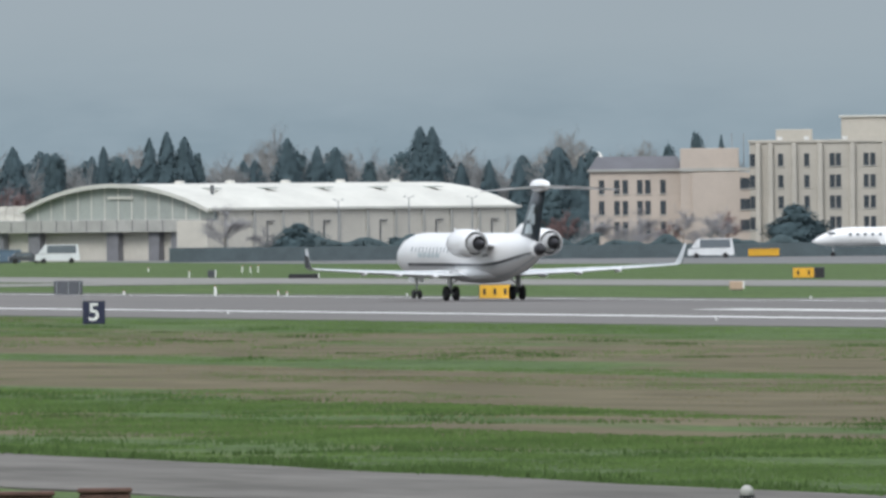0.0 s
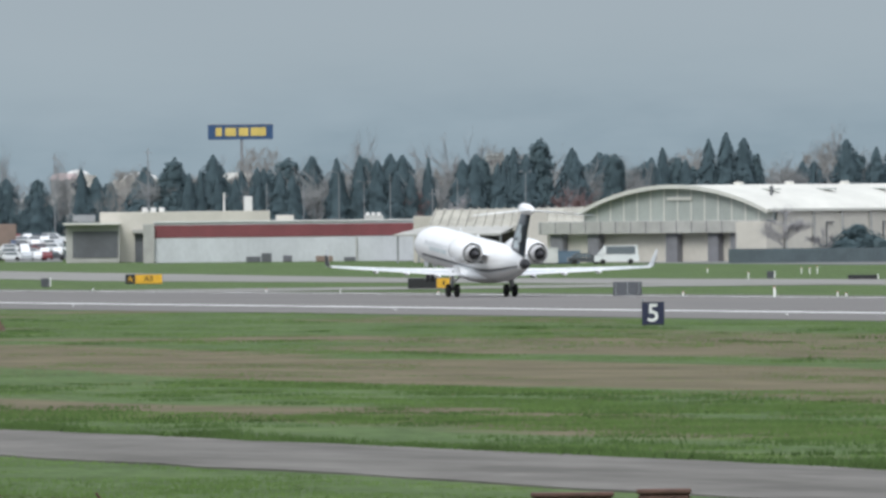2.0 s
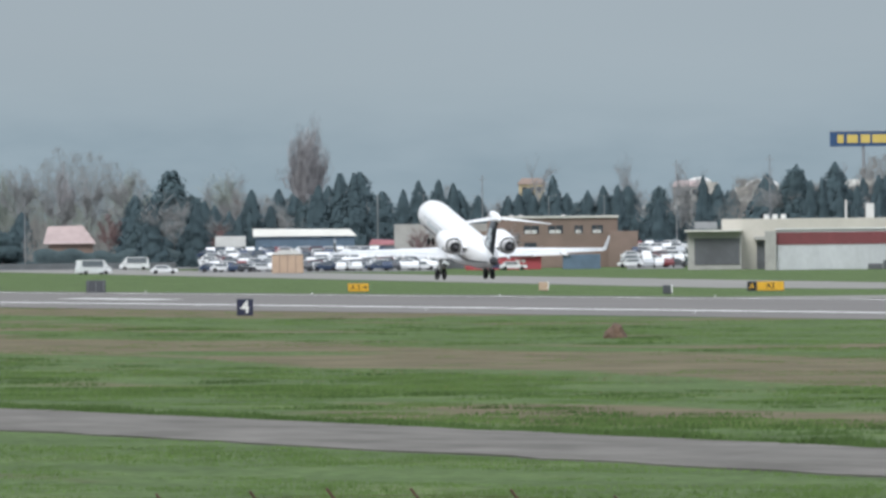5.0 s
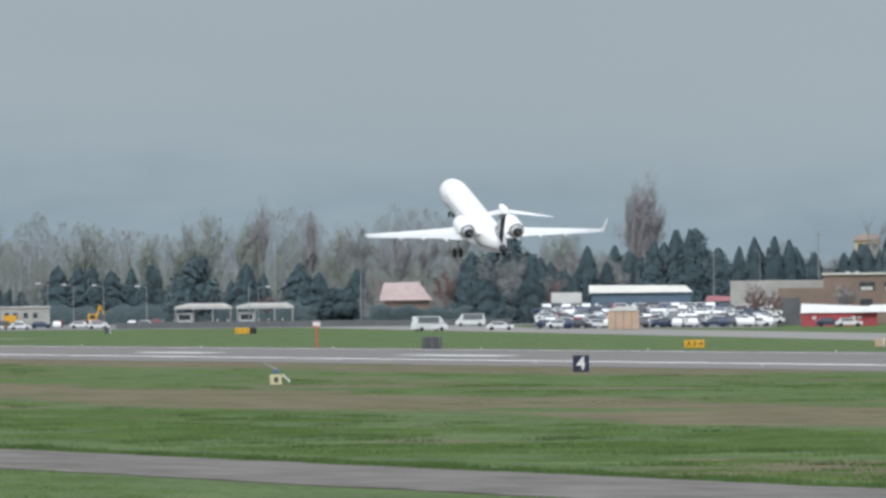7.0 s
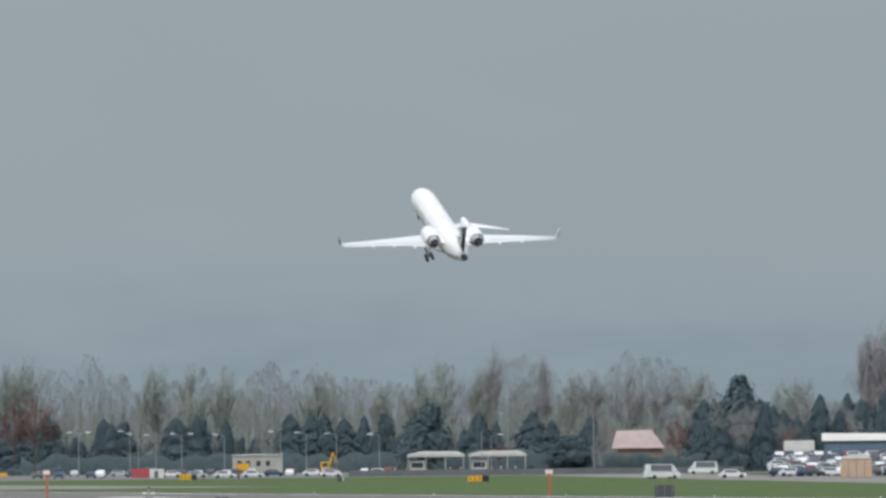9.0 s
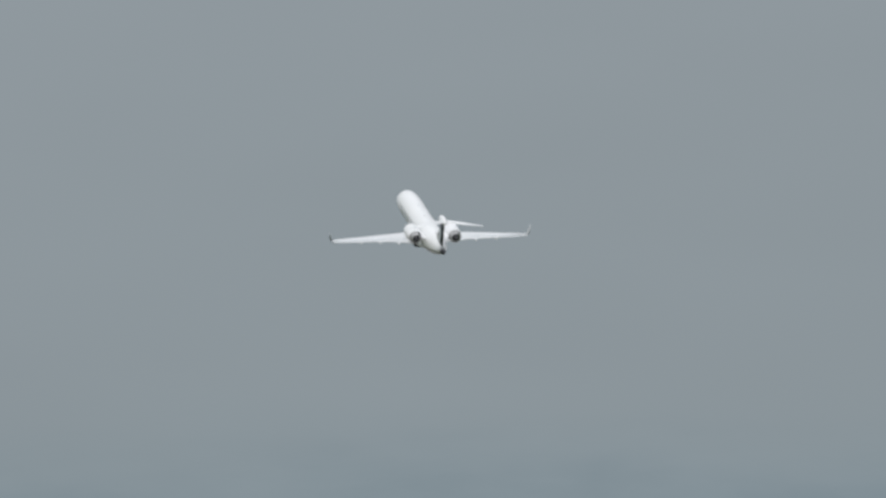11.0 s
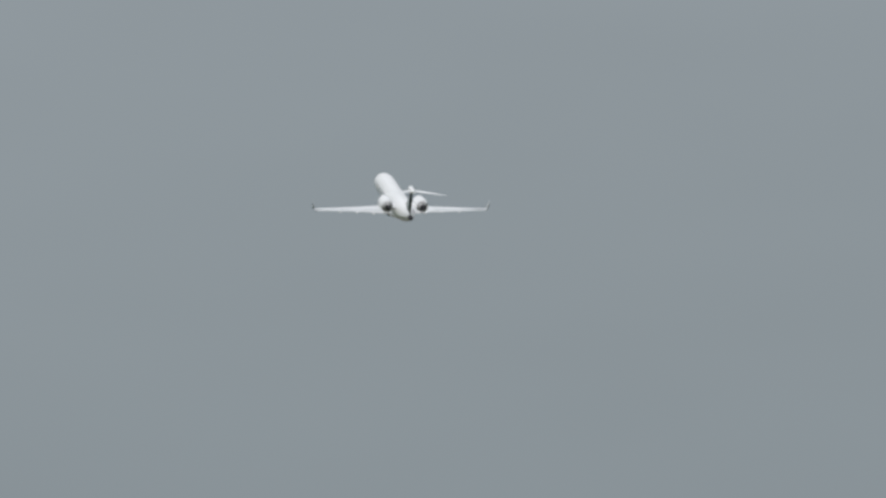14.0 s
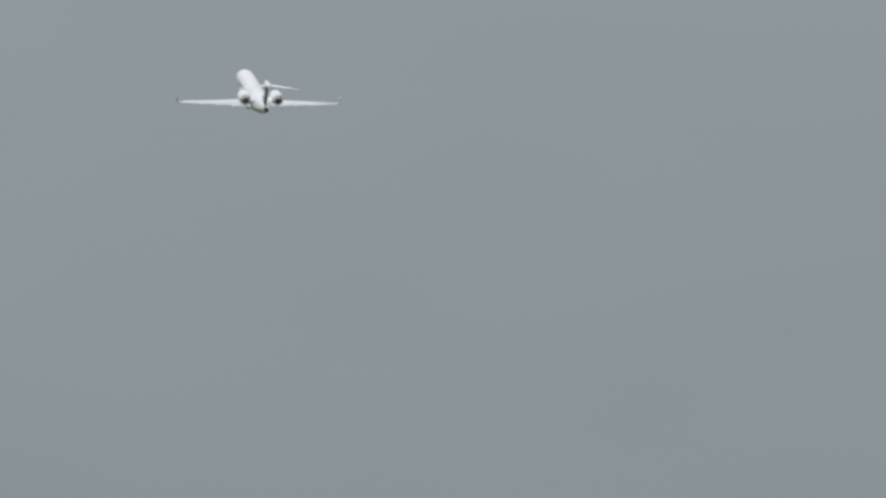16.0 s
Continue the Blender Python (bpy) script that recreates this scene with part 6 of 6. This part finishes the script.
# near the bank: the perimeter fence's barbed arms, two rusty cabinets and a white globe lamp
STAKES = [(39.32, 236.76, 1.329), (40.69, 236.53, 1.356), (41.81, 236.33, 1.386), (43.04, 236.11, 1.373), (44.50, 235.84, 1.340), (46.01, 235.55, 1.232), (47.51, 235.25, 1.158)]
th = empty("stake_fence", pose(0, 0, 0), "old wire fence on leaning rusty stakes in grass", "fence")
for x, y, z in STAKES:
    part("stake", rod((x + .75 * z, y + .1, 0), (x, y, z), .026, .022, 7), M_RUSTBROWN, th)
bm = bmesh.new()
for s in (.08, .4, .7):
    for (xa, ya, za), (xb, yb, zb) in zip(STAKES, STAKES[1:]):
        tube(bm, (xa + .75 * za * s, ya, za * (1 - s)), (xb + .75 * zb * s, yb, zb * (1 - s)), .003, .003, 4)
part("wire", bm, M_RUSTBROWN, th, "thin rusty wire")
for x, y, w, h in ((46.48, 199.66, 1.02, 1.664), (46.45, 194.53, .64, 1.777)):
    th = empty("utility_cabinet", facing(x, y), "rusty brown steel utility cabinet in the grass", "cabinet", "rusty cabinets")
    part("body", boxed(-w / 2, w / 2, 0, .5, 0, h - .06, .03), M_RUSTBROWN, th)
    part("lid", boxed(-w / 2 - .02, w / 2 + .02, -.03, .53, h - .06, h, .015), M_RUSTBROWN, th)
    part("door_seam", boxed(w * .18, w * .2, -.012, -.002, .1, h - .1), M_SIGNBLACK, th)
th = empty("globe_lamp", facing(54.13, 192.53), "grey globe lamp on a short post", "lamp post")
gz = 1.735
part("post", rod((0, 0, 0), (0, 0, gz - .1), .05, .045, 10), M_POLE, th)
part("globe", loft([[(.083 * math.cos(a) * math.cos(i * math.tau / 18), .083 * math.cos(a) * math.sin(i * math.tau / 18), gz - .083 + .083 * math.sin(a)) for i in range(18)] for a in np.linspace(-1.3, 1.55, 9)]), M_CONCRETE, th, "grey globe", smooth=True)
part("collar", rod((0, 0, gz - .16), (0, 0, gz - .13), .1, .1, 12), M_SIGNBLACK, th)

# ---- lamp posts and poles ----
def lamp_post(x, y, h, arms, lab="pale lamp post with horizontal arm", r=.13, reach=1.0):
    th = empty("street_lamp", facing(x, y), lab, "street lamp", "street lamps")
    part("pole", rod((0, 0, 0), (0, 0, h), r, r * .6, 8), M_POLE, th)
    for s in arms:
        part("arm", rod((0, 0, h - .05), (s * 1.7 * reach, 0, h + .25), .07 * reach, .05 * reach, 6), M_POLE, th)
        part("lamp_head", boxed(min(s * 1.6, s * 2.8) * reach, max(s * 1.6, s * 2.8) * reach, -.25, .25, h + .18, h + .18 + .24 * reach, .03), M_SIGNWHITE if reach == 1.0 else M_POLE, th, "lamp head")


for x, y, h, arms in ((487, 3769, 9.5, (-1,)), (491, 3768, 9.2, (-1,)), (497, 3767, 9.4, (-1, 1)), (507, 3766, 9.1, (-1,)), (520, 3764, 9.8, (-1, )), (526, 3763, 9.4, (-1, )), (533, 3762, 9.2, (-1,)), (512, 3765, 9.7, ()), (543, 3761, 8.9, (-1,)), (537, 3560, 9.3, ()), (584, 3856, 8.6, (1,)), (473, 3770, 10.0, (-1, 1)), (485, 3769, 10.2, (-1,))):
    lamp_post(x, y, h, arms)
for x, y, h, arms in ((520, 2045, 7.7, (-.4, .4)), (529, 2043, 8.0, (-.4, .4)), (537, 2041, 7.9, (-.4, .4)), (564, 2589, 14.1, (-.7, .7)), (568, 2588, 12.5, (-.7, .7)), (563, 2641, 12.7, ()), (583, 2636, 14.0, ()), (583, 2585, 12.9, (-.6,)), (594, 2583, 13.8, (-.6, .6)), (590, 2737, 13.7, ()), (560, 2927, 13.0, (-1, 1)), (570, 2925, 12.9, (-.6, .6)), (541, 2951, 13.6, (-.6,))):
    lamp_post(x, y, h, arms, "tall grey flood-light pole", .1, .6)
for x, y, h in ((587, 2942, 19.5), (594, 2890, 20.1), (570, 3047, 17.6), (590, 2635, 11.5), (572, 3250, 14.7), (568, 3149, 14.3), (546, 3457, 15.1)):
    th = empty("utility_pole", facing(x, y), "tall dark utility pole over the trees", "pole", "utility poles")
    part("pole", rod((0, 0, 0), (0, 0, h), .13, .09, 8), M_POLE, th)
    part("cross_arm", boxed(-.7, .7, -.05, .05, h - .9, h - .78, .02), M_POLE, th)

# ---- vehicles ----
PAINTS = [material("car_paint_" + n, c, 0.3, vary=0.06, scale=1.5, fine=4, coat=0.3) for n, c in (("white", (0.74, 0.75, 0.76)), ("silver", (0.45, 0.47, 0.49)), ("dark_grey", (0.07, 0.075, 0.085)), ("navy", (0.03, 0.05, 0.10)), ("maroon", (0.16, 0.03, 0.035)))]
TONES = ["white", "silver", "dark grey", "navy", "maroon"]


def car(tone, van=False):
    th = empty("van" if van else "car", pose(0, 0, -500), TONES[tone] + (" parked passenger van" if van else " parked car on the asphalt lot"), "van" if van else "car", "" if van else "parked cars")
    m = PAINTS[tone]
    L, Wd = (2.9, 1.0) if van else (2.25, .88)
    hood = 1.25 if van else .92
    prof = [(-L, .35), (-L, hood * .9), (-L + .12, hood), (L - .1, hood * .95), (L, hood * .7), (L, .35)]
    part("body", loft([[(x, y * s, z) for x, z in prof] for y, s in ((-Wd, 1), (Wd, 1))]), m, th)
    top = 2.45 if van else 1.48
    cab = [(-L + .1, hood), (-L + .25, top), (L - 1.3 if van else .75, top), (L - .4 if van else 1.35, hood)] if van else [(-1.9, hood), (-1.3, top), (.55, top), (1.3, hood)]
    part("cabin", loft([[(x, y, z) for x, z in cab] for y in (-Wd + .08, Wd - .08)]), m, th)
    zm0, zm1 = hood + .05, top - .12
    for s in (-1, 1):
        x0, x1 = (-L + .5, L - 1.5) if van else (-1.35, .65)
        part("side_window", boxed(x0, x1, s * (Wd - .07) - .008, s * (Wd - .07) + .008, zm0, zm1), M_CABIN, th)
        for x in (-L * .62, L * .64):
            part("wheel", rod((x, s * (Wd - .12), .34), (x, s * (Wd + .02), .34), .34, .34, 14), M_TYRE, th)
        part("headlight", boxed(L - .05, L + .02, s * .62 - .15, s * .62 + .15, .6, .75), M_SIGNWHITE, th)
    return th


CARS = [car(k) for k in range(5)]
rnd = random.Random(17)


def park(count, t_az0, t_az1, d0, d1, whites=.62):
    for i in range(count):
        a = radians(t_az0 + (t_az1 - t_az0) * (i + rnd.uniform(.1, .9)) / count)
        d = rnd.uniform(d0, d1)
        k = 0 if rnd.random() < whites else rnd.randrange(1, 5)
        turn = rnd.choice((0, 0, 180, 90, 90)) + rnd.uniform(-8, 8)
        copy_thing(CARS[k], facing(d * math.sin(a), d * math.cos(a), turn, lot_height(d)))


LOT = ((2700, .04), (3000, 3.3), (3180, 3.3), (3190, 0.0))


def lot_height(d):
    return next((za + (zb - za) * (d - da) / (db - da) for (da, za), (db, zb) in zip(LOT, LOT[1:]) if da <= d <= db), 0.04)


def car_park(a0, a1):
    bm = bmesh.new()
    rows = [[bm.verts.new((d * math.sin(radians(a)), d * math.cos(radians(a)), z)) for a in np.linspace(a0, a1, 7)] for d, z in ((2699, -.3),) + LOT]
    for a, c in zip(rows, rows[1:]):
        for i in range(6):
            bm.faces.new((a[i], c[i], c[i + 1], a[i + 1]))
    tagged(part("car_park", bm, M_APRON), "gently rising asphalt car park full of cars", "car park", kind="structure")


car_park(9.591, 10.445)
car_park(11.105, 11.309)
for k, d in enumerate((2712, 2745, 2780, 2820, 2860, 2905, 2950)):
    park(24, 9.621, 10.431, d, d + 3, .72)
for k, d in enumerate((2715, 2770, 2830, 2890, 2950, 2990)):
    park(5, 11.115, 11.301, d, d + 3, .55)
park(16, 6.968, 8.268, 3400, 3420, .35)
park(14, 6.968, 8.308, 3650, 3670, .3)
for x, y, k in ((440.2, 3270.5, 0), (447.3, 3279.6, 0), (460.3, 3257.6, 0), (437.2, 3291.1, 1), (442.4, 2653.4, 0), (482.6, 2064.3, 2), (501.4, 2653.0, 0), (500.0, 2663.5, 3)):
    copy_thing(CARS[k], facing(x, y, 4))
drop_model(CARS)
VAN = car(0, True)
copy_thing(VAN, facing(485.5, 2058.5, 183))
copy_thing(VAN, facing(512.4, 3108.0, 178))
copy_thing(VAN, facing(432.4, 2665.1, 24))
copy_thing(VAN, facing(545.4, 1955.4, 182))
drop_model([VAN])
for x, y, w, h, mat, lab in ((478.7, 2085.8, 3.3, 1.9, M_BRICK, "rust brown skip beside the hangar"), (482.1, 2085.0, 3.4, 2.1, M_WHITECLOTH, "white storage box beside the hangar"), (485.1, 2084.3, 3.0, 1.7, M_BLUE, "blue skip beside the hangar"), (477.9, 2096.2, 3.4, 1.3, M_BLUE, "blue tarpaulin heap beside the hangar"),
                             (554.5, 1963.2, 3.9, 1.0, M_AMBER, "yellow baggage trailer on the apron"), (497.8, 3666.4, 3.0, 2.6, M_AMBER, "yellow digger body by the cabin")):
    th = empty("container", facing(x, y), lab, "container")
    part("body", boxed(-w / 2, w / 2, 0, 2.2, .15, h, .08), mat, th)
    part("lid", boxed(-w / 2 - .06, w / 2 + .06, -.06, 2.26, h, h + .1, .02), mat, th)
    for o in (-.35, 0, .35):
        part("rib", boxed(o * w - .05, o * w + .05, -.06, -.003, .2, h - .05), mat, th)
    part("skid", boxed(-w / 2 + .1, w / 2 - .1, .1, 2.1, 0, .15), M_DARKWALL, th)

for x, y in ((512.1, 3523.0), (524.1, 3521.2), (526.4, 3520.9), (533.1, 3519.9), (535.2, 3519.5), (538.3, 3519.1)):
    th = empty("bollard", facing(x, y), "white traffic bollard at the car park gate", "bollard", "gate bollards")
    part("post", rod((0, 0, 0), (0, 0, 1.5), .16, .13, 10), M_SIGNWHITE, th)
    part("band", rod((0, 0, 1.0), (0, 0, 1.2), .17, .16, 10), M_ORANGE, th, "orange band")
th = empty("excavator", facing(516.3, 3661.0), "yellow excavator with raised arm beside the cabin", "excavator")
part("track", boxed(-1.6, 1.6, -1.2, 1.2, 0, .8, .2), M_DARKWALL, th, "dark tracks")
part("cab", boxed(-1.3, .6, -1.0, 1.0, .8, 2.8, .15), M_AMBER, th, "yellow cab")
part("window", boxed(-.9, .3, -1.06, -1.003, 1.7, 2.6), M_WINDOW, th)
part("boom", rod((.6, 0, 1.6), (1.5, 0, 4.9), .24, .17, 8), M_AMBER, th, "yellow boom")
part("stick", rod((1.5, 0, 4.9), (2.4, 0, 2.6), .17, .12, 8), M_AMBER, th, "yellow stick")
part("bucket", loft([[(2.1, y, 2.7), (2.8, y, 2.5), (2.9, y, 1.8), (2.2, y, 1.7)] for y in (-.5, .5)]), M_DARKWALL, th, "dark bucket")

# a white jet parked beside the boundary, seen from its nose
th = empty("parked_jet", facing(559.0, 1956.7), "white business jet parked beside the boundary shrubs", "airplane")
part("fuselage", loft([[(x, r * math.cos(i * math.tau / 20), z + r * math.sin(i * math.tau / 20)) for i in range(20)] for x, r, z in ((0, .05, 1.9), (.6, .45, 2.0), (1.8, .85, 2.2), (3.2, 1.12, 2.45), (5, 1.2, 2.5), (14, 1.2, 2.5), (18, .8, 2.8), (21, .3, 3.2))]), M_WHITE, th, smooth=True)
for k in range(9):
    part("window", boxed(4.6 + k * .95, 4.95 + k * .95, -1.215, -1.17, 2.6, 2.95, .01), M_CABIN, th)
part("cockpit_pane", boxed(2.0, 2.9, -1.0, -.6, 2.85, 3.1, .03), M_CABIN, th)
part("wing", boxed(8.5, 11.5, -9, 9, 1.5, 1.72, .08), M_WHITE, th, "white wing")
part("fin", loft([[(x, o, z) for x, o in ((a, 0), ((a + b) / 2, .12), (b, 0), ((a + b) / 2, -.12))] for z, a, b in ((3.3, 17.0, 21.0), (6.4, 20.0, 22.3))]), M_WHITE, th, "white fin")
for x, y in ((2.6, 0), (10.5, -1.6), (10.5, 1.6)):
    g = part("gear", rod((x, y, .3), (x, y, 1.7), .09, .09, 8), M_STRUT, th)
    part("tyre", rod((x, y - .15, .32), (x, y + .15, .32), .32, .32, 14), M_TYRE, g)


def boundary_fence(a0, a1, dist, h, panels, mat, lab):
    th = empty("boundary_fence", pose(0, 0, 0), lab, "fence")
    pts = [Vector((dist * math.sin(radians(a)), dist * math.cos(radians(a)), 0)) for a in np.linspace(a0, a1, panels + 1)]
    for p, q in zip(pts, pts[1:]):
        d = (q - p).normalized()
        nrm = Vector((-d.y, d.x, 0)) * .03
        part("panel", loft([[p + nrm + Vector((0, 0, z)), q + nrm + Vector((0, 0, z)), q - nrm + Vector((0, 0, z)), p - nrm + Vector((0, 0, z))] for z in (.08, h)]), mat, th)
        part("post", rod(p, p + Vector((0, 0, h + .15)), .05, .05, 6), M_FENCE, th)


boundary_fence(13.668, 14.508, 2070, 1.9, 26, M_FENCE, "dark slatted fence before the hangar hedge")
boundary_fence(14.508, 16.348, 2050, 1.8, 20, M_FENCE, "dark slatted boundary fence beside the shrubs")
boundary_fence(8.108, 9.508, 3250, 1.3, 40, material("grey_mesh_fence", (0.13, 0.14, 0.145), 0.8, vary=0.15, scale=3, fine=2), "grey mesh fence along the car park")
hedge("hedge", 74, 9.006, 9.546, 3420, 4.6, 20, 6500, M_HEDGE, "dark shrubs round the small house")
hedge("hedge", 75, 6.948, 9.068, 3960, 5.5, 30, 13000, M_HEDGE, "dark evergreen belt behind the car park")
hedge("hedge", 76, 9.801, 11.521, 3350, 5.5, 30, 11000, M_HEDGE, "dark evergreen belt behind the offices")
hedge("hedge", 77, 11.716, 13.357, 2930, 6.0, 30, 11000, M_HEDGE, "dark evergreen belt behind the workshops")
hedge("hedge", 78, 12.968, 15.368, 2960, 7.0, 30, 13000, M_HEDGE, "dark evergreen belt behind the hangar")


def motions():
    fly()


motions()
